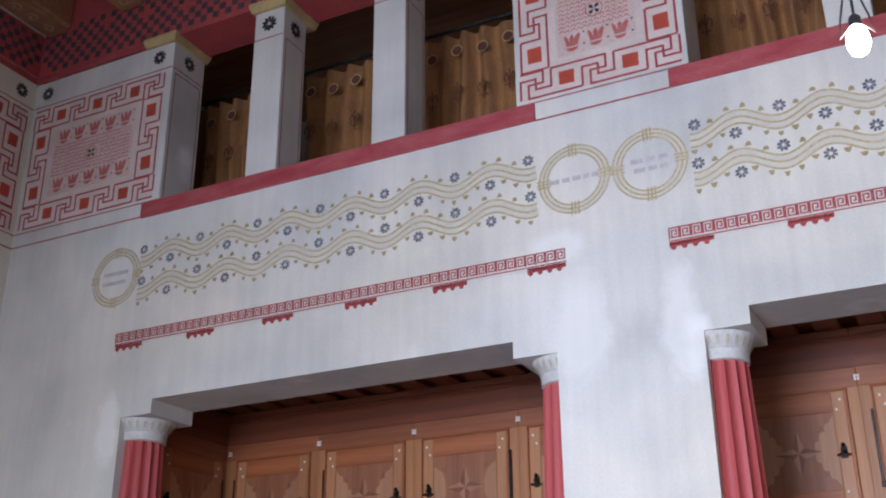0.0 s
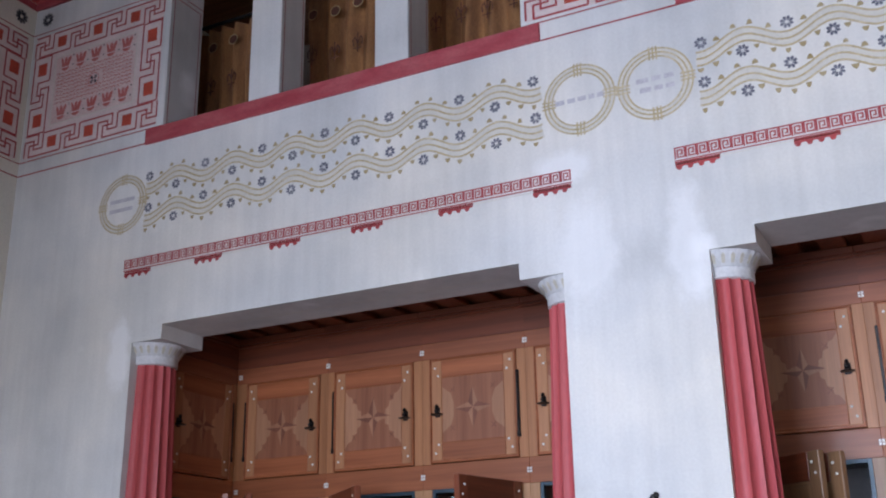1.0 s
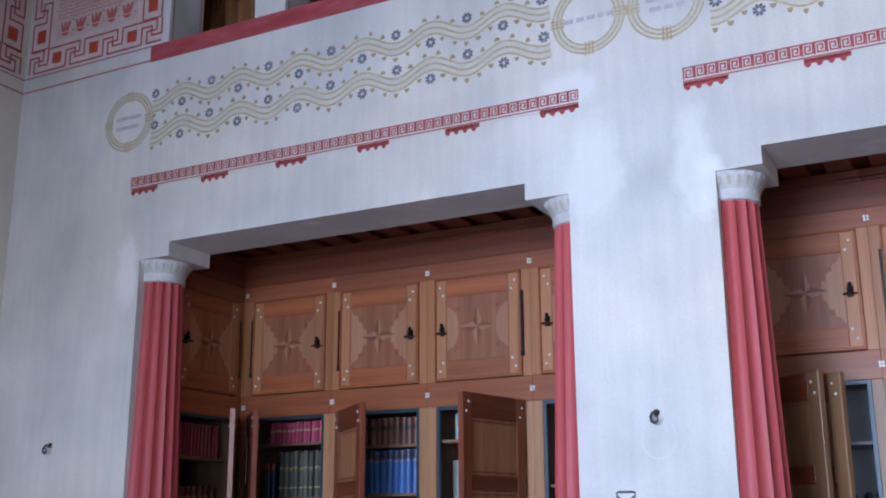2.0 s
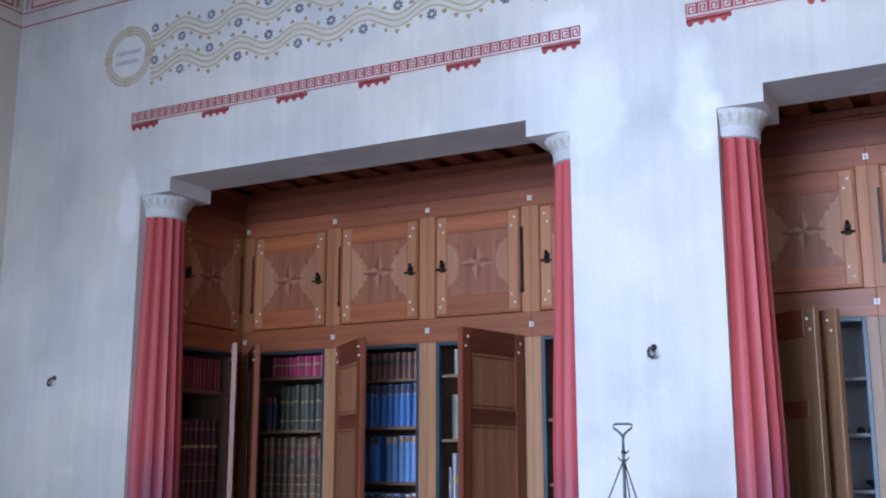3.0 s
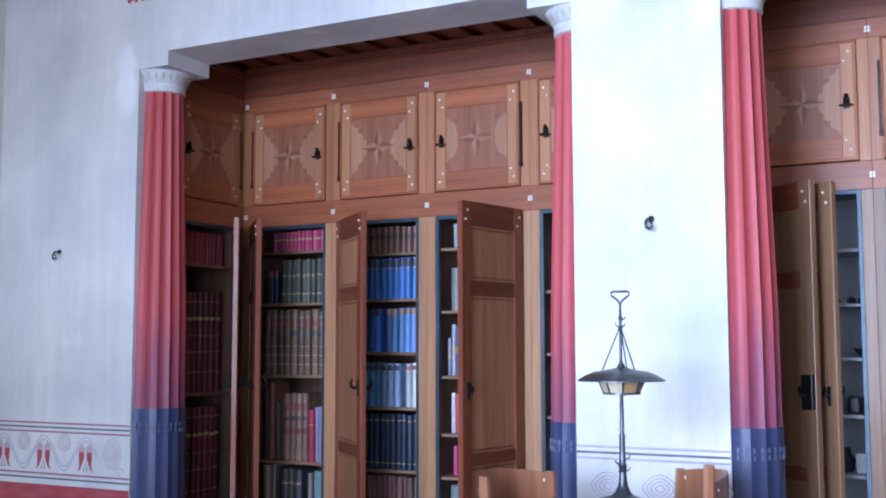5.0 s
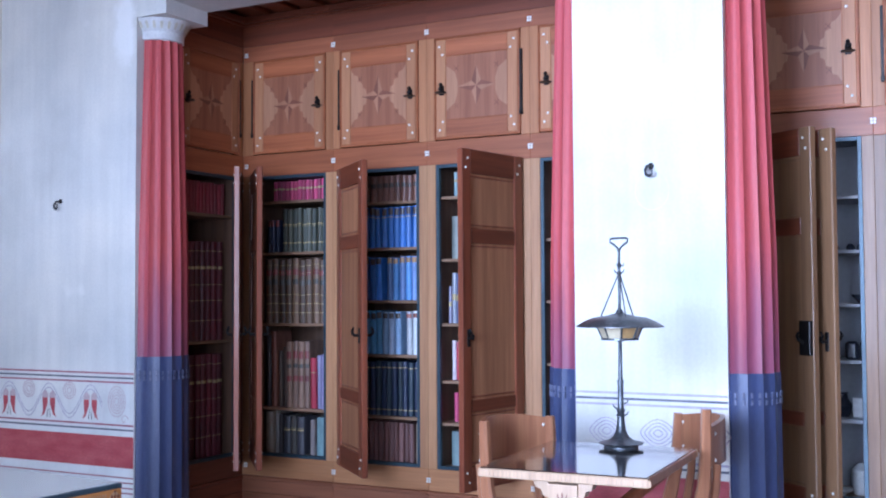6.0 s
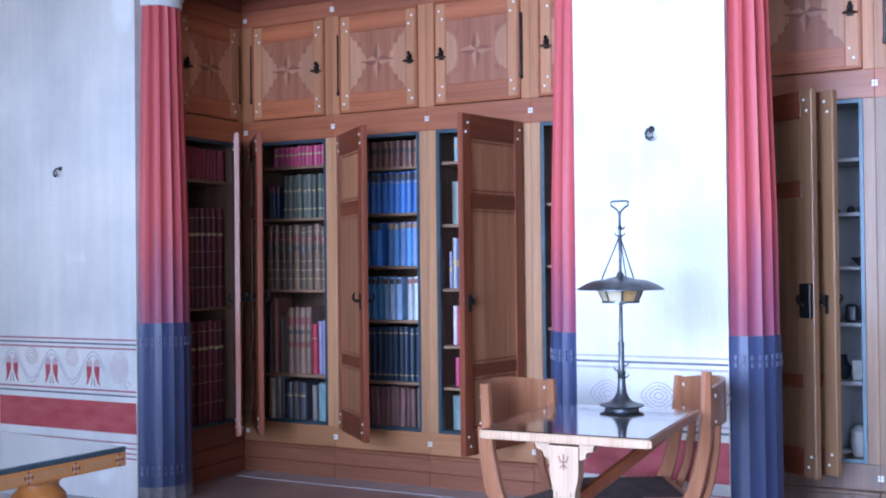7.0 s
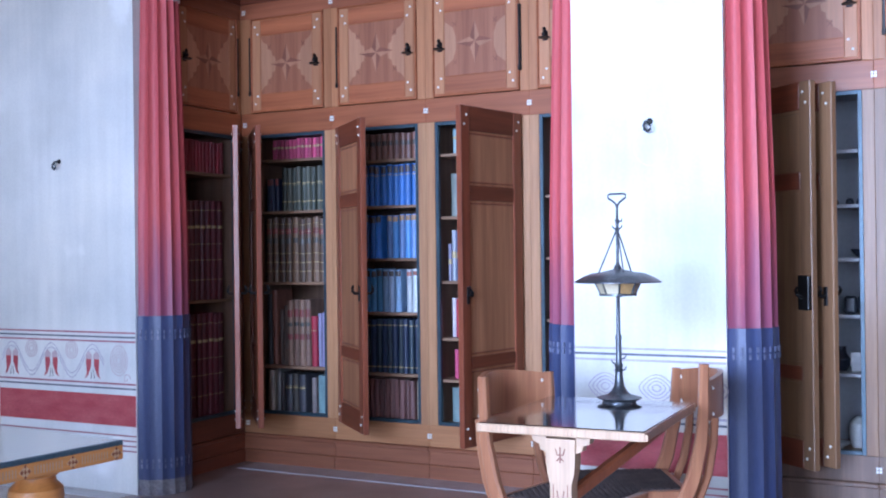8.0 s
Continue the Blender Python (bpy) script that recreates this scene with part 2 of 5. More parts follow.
# West wall: the warm light it catches is mixed into this cream colour
WEST_PLASTER = material("warm_lit_lime_plaster", (0.76, 0.72, 0.63), 0.88, 0.05, 1.2, 60.0, bump=0.1, tint=(0.66, 0.62, 0.53))
EYE = material("faded_and_overlit_paint", (0.46, 0.41, 0.50), 0.9, 0.12, 12.0, 90.0, bump=0.05)
CURTAIN_DARK = material("curtain_embroidery", (0.15, 0.055, 0.035), 0.9, 0.2, 6.0, 60.0, bump=0.1)
CEILING_WOOD = wood("ceiling_cedar", (0.46, 0.24, 0.13), (0.34, 0.16, 0.08), along="x")


# ---- mesh helpers: each geometry is a pair (vertices, faces) ----
def box(x0, x1, y0, y1, z0, z1, b=0.0):
    """A box, with chamfered edges where b is given."""
    if not b:
        v = [(x, y, z) for x in (x0, x1) for y in (y0, y1) for z in (z0, z1)]
        return v, [(0, 1, 3, 2), (4, 6, 7, 5), (0, 4, 5, 1), (2, 3, 7, 6), (0, 2, 6, 4), (1, 5, 7, 3)]
    b = min(b, abs(x1 - x0) * 0.45, abs(y1 - y0) * 0.45, abs(z1 - z0) * 0.45)
    v, idx = [], {}
    for i, (x, sx) in enumerate(((x0, 1), (x1, -1))):
        for j, (y, sy) in enumerate(((y0, 1), (y1, -1))):
            for k, (z, sz) in enumerate(((z0, 1), (z1, -1))):
                for a, p in enumerate(((x, y + sy * b, z + sz * b), (x + sx * b, y, z + sz * b), (x + sx * b, y + sy * b, z))):
                    idx[i, j, k, a] = len(v)
                    v.append(p)
    f = []
    for i in (0, 1):
        f.append([idx[i, j, k, 0] for j, k in ((0, 0), (1, 0), (1, 1), (0, 1))])
        f.append([idx[j, i, k, 1] for j, k in ((0, 0), (1, 0), (1, 1), (0, 1))])
        f.append([idx[j, k, i, 2] for j, k in ((0, 0), (1, 0), (1, 1), (0, 1))])
        for j in (0, 1):
            f.append([idx[i, j, 0, 0], idx[i, j, 1, 0], idx[i, j, 1, 1], idx[i, j, 0, 1]])
            f.append([idx[i, 0, j, 0], idx[i, 1, j, 0], idx[i, 1, j, 2], idx[i, 0, j, 2]])
            f.append([idx[0, i, j, 1], idx[1, i, j, 1], idx[1, i, j, 2], idx[0, i, j, 2]])
            for k in (0, 1):
                f.append([idx[i, j, k, a] for a in (0, 1, 2)])
    return v, f


def merge(*geos):
    v, f = [], []
    for gv, gf in geos:
        o = len(v)
        v += list(gv)
        f += [[i + o for i in q] for q in gf]
    return v, f


def moved(geo, m):
    return [tuple(m @ Vector(p)) for p in geo[0]], geo[1]


def lathe(profile, n=24, cx=0.0, cy=0.0, ripple=None):
    """A turned body: profile of (radius, z). ripple(angle index, radius, z) may change the radius."""
    v, f = [], []
    for r, z in profile:
        for i in range(n):
            a = 2 * math.pi * i / n
            q = ripple(i, r, z) if ripple else r
            v.append((cx + q * math.cos(a), cy + q * math.sin(a), z))
    for k in range(len(profile) - 1):
        for i in range(n):
            j = (i + 1) % n
            f.append((k * n + i, k * n + j, (k + 1) * n + j, (k + 1) * n + i))
    f.append(tuple(range(n)))
    f.append(tuple((len(profile) - 1) * n + i for i in range(n)))
    return v, f


def tube(points, radius, n=8, flat=1.0):
    """A round bar along points; radius: a number, or one for each point. flat squeezes it sideways."""
    pts = [Vector(p) for p in points]
    v, f = [], []
    for k, p in enumerate(pts):
        d = (pts[min(k + 1, len(pts) - 1)] - pts[max(k - 1, 0)]).normalized()
        s = d.cross(Vector((0, 0, 1)))
        s = s.normalized() if s.length > 0.05 else Vector((1, 0, 0))
        u = s.cross(d).normalized()
        r = radius if isinstance(radius, (int, float)) else radius[k]
        for i in range(n):
            a = 2 * math.pi * i / n
            v.append(tuple(p + s * (r * flat * math.cos(a)) + u * (r * math.sin(a))))
    for k in range(len(pts) - 1):
        for i in range(n):
            j = (i + 1) % n
            f.append((k * n + i, k * n + j, (k + 1) * n + j, (k + 1) * n + i))
    f.append(tuple(range(n)))
    f.append(tuple((len(pts) - 1) * n + i for i in range(n)))
    return v, f


def plank(points, w, t, axis=(0, 1, 0)):
    """A bent plank: width w along axis, thickness t across, following points in a plane at right angles to axis."""
    ax = Vector(axis).normalized()
    pts = [Vector(p) for p in points]
    v, f = [], []
    ws = w if isinstance(w, (list, tuple)) else [w] * len(pts)
    ts = t if isinstance(t, (list, tuple)) else [t] * len(pts)
    for k, p in enumerate(pts):
        d = (pts[min(k + 1, len(pts) - 1)] - pts[max(k - 1, 0)]).normalized()
        s = ax.cross(d).normalized()
        c = min(ws[k], ts[k]) * 0.22
        hw, ht = ws[k] / 2, ts[k] / 2
        for a, b in ((-hw + c, -ht), (hw - c, -ht), (hw, -ht + c), (hw, ht - c), (hw - c, ht), (-hw + c, ht), (-hw, ht - c), (-hw, -ht + c)):
            v.append(tuple(p + ax * a + s * b))
    for k in range(len(pts) - 1):
        for i in range(8):
            j = (i + 1) % 8
            f.append((k * 8 + i, k * 8 + j, (k + 1) * 8 + j, (k + 1) * 8 + i))
    f.append(tuple(range(8)))
    f.append(tuple((len(pts) - 1) * 8 + i for i in range(8)))
    return v, f


def mesh_of(name, geo, mat, smooth=False):
    me = bpy.data.meshes.new(name)
    me.from_pydata(geo[0], [], geo[1])
    bm = bmesh.new()
    bm.from_mesh(me)
    bmesh.ops.recalc_face_normals(bm, faces=bm.faces)
    for fc in bm.faces:
        fc.smooth = smooth
    bm.to_mesh(me)
    bm.free()
    me.materials.append(mat)
    if smooth:
        me.set_sharp_from_angle(angle=radians(38))
    return me


def part(name, geo, mat, parent=None, label="", smooth=False):
    """Links a geometry as one mesh object under a thing or a part."""
    ob = new(name, geo if isinstance(geo, bpy.types.Mesh) else mesh_of(name, geo, mat, smooth))
    if parent:
        ob.parent = parent
    return tagged(ob, label)


def thing(name, label, category, m=None, group="", kind=""):
    ob = new(name)
    if m is not None:
        ob.matrix_world = m
    return tagged(ob, label, category, group, kind)


# flat paint on a wall: outlines in the wall's own two axes, lying a little proud of it
class Paint:
    def __init__(self, place):
        self.place, self.v, self.f, self.n = place, [], [], 0

    def poly(self, pts):
        o, self.n = len(self.v), self.n + 1
        lift = 0.002 + (self.n % 7) * 0.00012
        self.v += [self.place(a, b, lift) for a, b in pts]
        self.f.append(list(range(o, o + len(pts))))

    def line(self, pts, w, closed=False):
        """A painted line with mitred corners, one strip of quads."""
        n = len(pts)
        side = []
        for k in range(n):
            p = Vector(pts[k])
            a = Vector(pts[k - 1]) if (k or closed) else None
            b = Vector(pts[(k + 1) % n]) if (k < n - 1 or closed) else None
            d1 = (p - a).normalized() if a is not None else (b - p).normalized()
            d2 = (b - p).normalized() if b is not None else d1
            t = d1 + d2
            t = t.normalized() if t.length > 1e-6 else d1
            s = Vector((-t.y, t.x))
            h = w / 2 / max(0.35, abs(s.dot(Vector((-d1.y, d1.x)))))
            side.append((p + s * h, p - s * h))
        o, self.n = len(self.v), self.n + 1
        lift = 0.002 + (self.n % 7) * 0.00012
        for p, q in side:
            self.v += [self.place(p.x, p.y, lift), self.place(q.x, q.y, lift)]
        for k in range(n if closed else n - 1):
            i, j = o + 2 * k, o + 2 * ((k + 1) % n)
            self.f.append([i, i + 1, j + 1, j])

    def rect(self, a0, a1, b0, b1):
        self.poly([(a0, b0), (a1, b0), (a1, b1), (a0, b1)])

    def disc(self, a, b, r, n=14):
        self.poly([(a + r * math.cos(2 * math.pi * i / n), b + r * math.sin(2 * math.pi * i / n)) for i in range(n)])

    def petals(self, a, b, r, count=8, inner=0.25, fat=0.30):
        for i in range(count):
            t = 2 * math.pi * (i + 0.5) / count
            c, s = math.cos(t), math.sin(t)
            pts = [(inner, -0.06), (0.65, -fat), (0.92, -fat * 0.7), (1.0, 0), (0.92, fat * 0.7), (0.65, fat), (inner, 0.06)]
            self.poly([(a + r * (u * c - w * s), b + r * (u * s + w * c)) for u, w in pts])

    def done(self, name, mat, parent, label=""):
        return part(name, (self.v, self.f), mat, parent, label)


def on_north(a, b, h):
    return (a, -h, b)


def on_west(a, b, h):       # a runs from the corner towards the room
    return (h, -a, b)


# ---- the large structure ----
def extrude_y(outline, y0, y1):
    n = len(outline)
    v = [(x, y0, z) for x, z in outline] + [(x, y1, z) for x, z in outline]
    f = [list(range(n)), list(range(2 * n - 1, n - 1, -1))]
    f += [[i, (i + 1) % n, n + (i + 1) % n, n + i] for i in range(n)]
    return v, f


MODULE = 3.255                 # from one recess to the next
J0, J1 = 1.09, 3.686            # jambs of the first recess
S0, S1 = 1.304, 3.468          # ends of its lintel's soffit
LEDGE0, LEDGE1 = 4.12, 4.217
THICK = 0.35

floor = part("floor", box(-0.3, EAST + 0.3, SOUTH - 0.3, 2.6, -0.12, 0.0), FLOOR)
tagged(floor, "polished brown-grey mosaic floor with a pale border", "floor", kind="structure")
part("border_strip", box(1.12, 3.66, 0.84, 1.036, 0.0, 0.004), FLOOR_PALE, floor, "pale mosaic border strip")
part("border_strip", box(0.0, 1.05, -0.14, -0.02, 0.0, 0.004), FLOOR_PALE, floor, "pale mosaic border strip")

outline = [(0, 0)]
for k in (0, 1):
    d = MODULE * k
    j = J0 + d + 0.014 * k      # the second jamb stands a little further in
    outline += [(j, 0), (j, 2.905), (S0 + d, 2.905), (S0 + d, 2.987), (S1 + d, 2.987), (S1 + d, 2.905), (J1 + d, 2.905), (J1 + d, 0)]
outline += [(EAST, 0), (EAST, LEDGE1), (0, LEDGE1)]
wall_north = part("wall_north", extrude_y(outline, 0.0, THICK), PLASTER)
tagged(wall_north, "whitewashed lime plaster wall with painted Greek ornament and stepped recess openings", "wall", kind="structure")
wall_west = part("wall_west", box(-0.3, 0.0, SOUTH - 0.3, 2.6, 0.0, 6.2), WEST_PLASTER)
tagged(wall_west, "whitewashed lime plaster wall with a painted frieze", "wall", kind="structure")
tagged(part("wall_east", box(EAST, EAST + 0.3, SOUTH - 0.3, 2.6, 0.0, 6.2), PLAIN_WALL), "plain cream plaster wall", "wall", kind="structure")
sill, head = WIN_Z
pieces = [box(0, EAST, SOUTH - 0.3, SOUTH, 0, sill), box(0, EAST, SOUTH - 0.3, SOUTH, head, 6.2)]
edges = [0.0] + [x for w in WINDOWS for x in w] + [EAST]
for a, b in zip(edges[::2], edges[1::2]):
    pieces.append(box(a, b, SOUTH - 0.3, SOUTH, sill, head))
tagged(part("wall_south", merge(*pieces), PLAIN_WALL), "plain cream plaster wall with three tall windows", "wall", kind="structure")

# gallery storey above the ledge
tagged(part("gallery_floor", box(0, EAST, THICK, 2.3, 4.0, 4.19), CEDAR), "wooden gallery floor behind the pillars", "floor", kind="structure")
tagged(part("wall_gallery", box(0, EAST, 2.3, 2.6, 0.0, 6.2), PLAIN_WALL), "plain wall behind the gallery", "wall", kind="structure")
PIERS = [(0.0, 1.200), (3.53, 4.42), (6.78, 7.67)]
for x0, x1 in PIERS:
    pier = part("gallery_pier", box(x0, x1, 0.0, 0.30, LEDGE1, 5.345, 0.004), PLASTER)
    tagged(pier, "broad white plaster pier painted with a red Greek key panel", "pier", "gallery piers", "structure")
ARCH_RED = material("architrave_red_paint", (0.52, 0.085, 0.085), 0.7, 0.14, 5.0, 60.0, bump=0.08, tint=(0.42, 0.075, 0.08))
SOOT = material("chequer_black_paint", (0.06, 0.05, 0.065), 0.75, 0.3, 9.0, 80.0, bump=0.05, tint=(0.12, 0.06, 0.07))
architrave = part("architrave", box(0, EAST, 0.002, 0.30, 5.385, 6.2), ARCH_RED)
tagged(architrave, "oxide red beam with a black chequered band", "beam", kind="structure")
ck = Paint(on_north)
for i in range(0, 130):
    for j in range(7):
        if (i + j) % 2 == 0 and (i * 7 + j * 3) % 23:
            ck.rect(0.02 + i * 0.049, 0.02 + i * 0.049 + 0.048, 5.42 + j * 0.049, 5.42 + j * 0.049 + 0.048)
ck.done("chequer_band", SOOT, architrave, "black painted chequer squares")
for x0, x1 in ((0.0, 1.0), (3.53, 4.42)):
    part("red_band", box(x0, x1 + 0.1, -0.012, 0.0, 5.348, 5.395), DADO_RED, architrave, "plain red fillet under the chequers")

for x0, x1 in ((0.98, 1.215), (1.815, 2.06), (2.658, 2.895), (3.515, 4.435), (5.03, 5.27), (5.9, 6.12)):
    v = [(x0, -0.02, 5.336), (x1, -0.02, 5.336), (x1, 0.31, 5.336), (x0, 0.31, 5.336), (x0 - 0.015, -0.035, 5.375), (x1 + 0.015, -0.035, 5.375), (x1 + 0.015, 0.32, 5.375), (x0 - 0.015, 0.32, 5.375)]
    v += [(x, y, 5.398) for x, y, _ in v[4:]]
    f = [(0, 1, 2, 3), (8, 9, 10, 11)] + [(i, (i + 1) % 4, 4 + (i + 1) % 4, 4 + i) for i in range(4)] + [(4 + i, 4 + (i + 1) % 4, 8 + (i + 1) % 4, 8 + i) for i in range(4)]
    cap = part("pillar_capital", (v, f), GILT)
    tagged(cap, "flat ochre-gilt capital on a white pillar", "capital", "pillar capitals", "structure")

for x0, x1 in ((1.83, 2.045), (2.673, 2.88), (5.05, 5.25), (5.9, 6.1)):
    pil = part("gallery_pillar", box(x0, x1, 0.0, 0.235, LEDGE1 + 0.005, 5.336, 0.004), PLASTER)
    tagged(pil, "square white pillar with thin red lines, on the red ledge", "pillar", "gallery pillars", "structure")
    pr = Paint(on_north)
    pr.rect(x0, x1, 5.135, 5.142)
    pr.done("red_line", RED, pil)
    pr = Paint(on_north)
    pr.petals((x0 + x1) / 2, 5.24, 0.055, 10, 0.22, 0.20)
    pr.done("rosette", BLACK, pil)
    side = Paint(lambda a, b, h, q=x1: (q + h, a, b))
    side.line([(0.03, LEDGE1 + 0.02), (0.03, 5.12), (0.21, 5.12), (0.21, LEDGE1 + 0.02)], 0.006)
    side.done("red_line", RED, pil)
    side = Paint(lambda a, b, h, q=x1: (q + h, a, b))
    side.petals(0.12, 5.23, 0.055, 10, 0.22, 0.20)
    side.done("rosette", BLACK, pil)

for k in (0, 1):
    d = MODULE * k
    led = part("red_ledge", box(1.078 + d, 3.632 + d - 0.06 * k, -0.014, 0.28, LEDGE0, LEDGE1 + 0.005, 0.003), DADO_RED)
    if k == 1:
        led.location.x = -0.013
    tagged(led, "oxide red painted ledge under the gallery pillars", "ledge", "red ledges", "structure")

# ceiling of cedar beams
tagged(part("ceiling", box(-0.3, EAST + 0.3, SOUTH - 0.3, 2.6, 6.06, 6.2), CEILING_WOOD), "cedar plank ceiling", "ceiling", kind="structure")
for k in range(14):
    x = 0.02 + 0.66 * k
    beam = part("ceiling_beam", merge(box(x, x + 0.23, SOUTH, -0.004, 5.74, 6.06, 0.01), box(x + 0.03, x + 0.20, SOUTH, -0.006, 5.715, 5.74, 0.005)), CEILING_WOOD)
    tagged(beam, "carved cedar ceiling beam with painted scrolls", "beam", "ceiling beams", "structure")
    if k < 3:
        sc = Paint(lambda a, b, h, q=x: (q + 0.115 + b, -a, 5.715 - h))
        for j in range(8):
            sc.line([(0.1 + 0.14 * j + 0.045 * math.cos(u * 0.5) * (1 - u / 18), 0.045 * math.sin(u * 0.5) * (1 - u / 18)) for u in range(15)], 0.01)
        sc.done("painted_scroll", OCHRE, beam)

# curtains in the gallery
rod = part("curtain_rod", tube([(0.2, 0.62, 5.27), (EAST - 0.3, 0.62, 5.27)], 0.012), IRON)
tagged(rod, "dark iron curtain rod behind the pillars", "curtain rod")
for x0, x1 in ((0.80, 1.36), (1.78, 2.44), (2.5, 3.36), (4.0, 5.4)):
    n = int((x1 - x0) / 0.0125)
    rows = [4.19 + i * 0.118 for i in range(10)]
    v, f = [], []
    for off in (0.0, 0.006):
        for z in rows:
            for i in range(n + 1):
                u = x0 + (x1 - x0) * i / n
                amp = 0.045 * (0.6 + 0.4 * math.sin(u * 7)) * (1.1 - 0.25 * (z - 4.19))
                v.append((u + 0.012 * math.sin(z * 5 + u * 9), 0.66 + off + amp * math.sin(u * 50 + 1.6 * math.sin(u * 5) + 0.25 * z), z))
    R, C = len(rows), n + 1
    for s in (0, 1):
        for a in range(R - 1):
            for i in range(n):
                p = s * R * C + a * C + i
                f.append((p, p + 1, p + C + 1, p + C))
    cur = part("curtain", (v, f), CURTAIN, smooth=True)
    tagged(cur, "ochre embroidered curtain hanging in deep folds", "curtain", "gallery curtains")
    k = 0
    u = x0 + 0.07
    while u < x1 - 0.04:
        em = Paint(lambda a, b, h: (a, 0.60 - h, b))
        em.disc(u, 5.10 - 0.02 * (k % 2), 0.032, 12)
        em.done("embroidery", CURTAIN_DARK, cur, "dark round embroidered medallion")
        zc = 5.10 - 0.02 * (k % 2)
        em = Paint(lambda a, b, h: (a, 0.597 - h, b))
        em.line([(u + 0.036 * math.cos(i * 0.3927), zc + 0.036 * math.sin(i * 0.3927)) for i in range(16)], 0.0055, True)
        em.done("embroidered_ring", GILT, cur, "pale gold embroidered ring")
        em = Paint(lambda a, b, h: (a, 0.60 - h, b))
        for q in (-1, 1):
            em.line([(u, zc - 0.30), (u + q * 0.02, zc - 0.25), (u + q * 0.035, zc - 0.27), (u + q * 0.03, zc - 0.31)], 0.008)
        em.line([(u, zc - 0.36), (u, zc - 0.22)], 0.009)
        em.line([(u - 0.03, zc - 0.33), (u + 0.03, zc - 0.33)], 0.008)
        em.done("embroidered_sprig", CURTAIN_DARK, cur, "dark embroidered sprig")
        u += 0.17
        k += 1


# ---- painted ornament ----
def rosette_patch(paint, a, b, r):
    paint.petals(a, b, r, 8, 0.25, 0.24)


def wave_frieze(x0, x1, first, period, rise, parent):
    """Two waving ribbons of three lines each, with small triangles and blue rosettes along them; first: a rosette over a trough."""
    amp = 0.036
    ribbons, tri, ros = Paint(on_north), Paint(on_north), Paint(on_north)
    fill = Paint(lambda a, b, h: (a, -0.0012, b))
    wave = lambda u: -amp * math.cos(2 * math.pi * (u - first) / period)
    n = int((x1 - x0) / 0.02)
    us = [x0 + (x1 - x0) * i / n for i in range(n + 1)]
    rnd = random.Random(int(x0 * 50))
    for zc in (3.865 + rise, 3.666 + rise):
        fill.line([(u, zc + wave(u)) for u in us], 0.07)
        for dz in (-0.034, 0.0, 0.034):
            ribbons.line([(u, zc + dz + wave(u) + rnd.uniform(-0.0008, 0.0008)) for u in us], 0.0105)
        for s, start, slots in ((1, first, 5), (-1, first + period * 0.49, 6)):
            u = start - 2 * period
            while u < x1 + period:
                for q in range(slots):
                    uu = u + period * q / slots + rnd.uniform(-0.004, 0.004)
                    if not x0 < uu < x1 - 0.01:
                        continue
                    if q == 0:
                        rosette_patch(ros, uu, zc + wave(u) + s * 0.080, 0.031)
                        continue
                    zz = zc + wave(uu) + s * 0.055
                    w, h = rnd.uniform(0.012, 0.017), rnd.uniform(0.015, 0.021)
                    tri.poly([(uu - w, zz - s * 0.006), (uu + w, zz - s * 0.006), (uu + w * 0.75, zz + s * h * 0.5), (uu + w * 0.1, zz + s * h), (uu - w * 0.6, zz + s * h * 0.6)])
                u += period
    fill.done("ribbon_ground", PALE_OCHRE, parent, "pale ochre ground of the waving ribbon")
    ribbons.done("wave_ribbon", OCHRE, parent, "ochre waving ribbon of three lines")
    tri.done("triangle_row", DARK_OCHRE, parent, "small dark ochre triangles along the ribbon")
    ros.done("rosette_row", SLATE, parent, "slate blue rosettes along the ribbon")


def medallion(x, z, r, parent, bars):
    """A wreath of three ochre rings bound at four points, with lines of faded lettering shown as bars."""
    p = Paint(on_north)
    g = Paint(lambda a, b, h: (a, -0.0012, b))
    ring = [(math.cos(2 * math.pi * i / 48), math.sin(2 * math.pi * i / 48)) for i in range(48)]
    g.line([(x + c * (r - 0.022), z + s * (r - 0.022)) for c, s in ring], 0.046, True)
    for q in (0.0, 0.021, 0.042):
        p.line([(x + c * (r - q), z + s * (r - q)) for c, s in ring], 0.009, True)
    for k in range(4):
        c, s = math.cos(k * math.pi / 2), math.sin(k * math.pi / 2)
        for o in (-0.017, 0.0, 0.017):
            p.line([(x + c * (r - 0.058) - s * o, z + s * (r - 0.058) + c * o), (x + c * (r + 0.012) - s * o, z + s * (r + 0.012) + c * o)], 0.009)
    g.done("wreath_ground", PALE_OCHRE, parent)
    p.done("wreath_rings", OCHRE, parent, "ochre painted wreath of three rings")
    b = Paint(on_north)
    for x0, x1, dz in bars:
        b.rect(x + x0, x + x1, z + dz - 0.012, z + dz + 0.012)
    b.done("faded_lettering", FADED, parent, "faded grey-violet lettering")


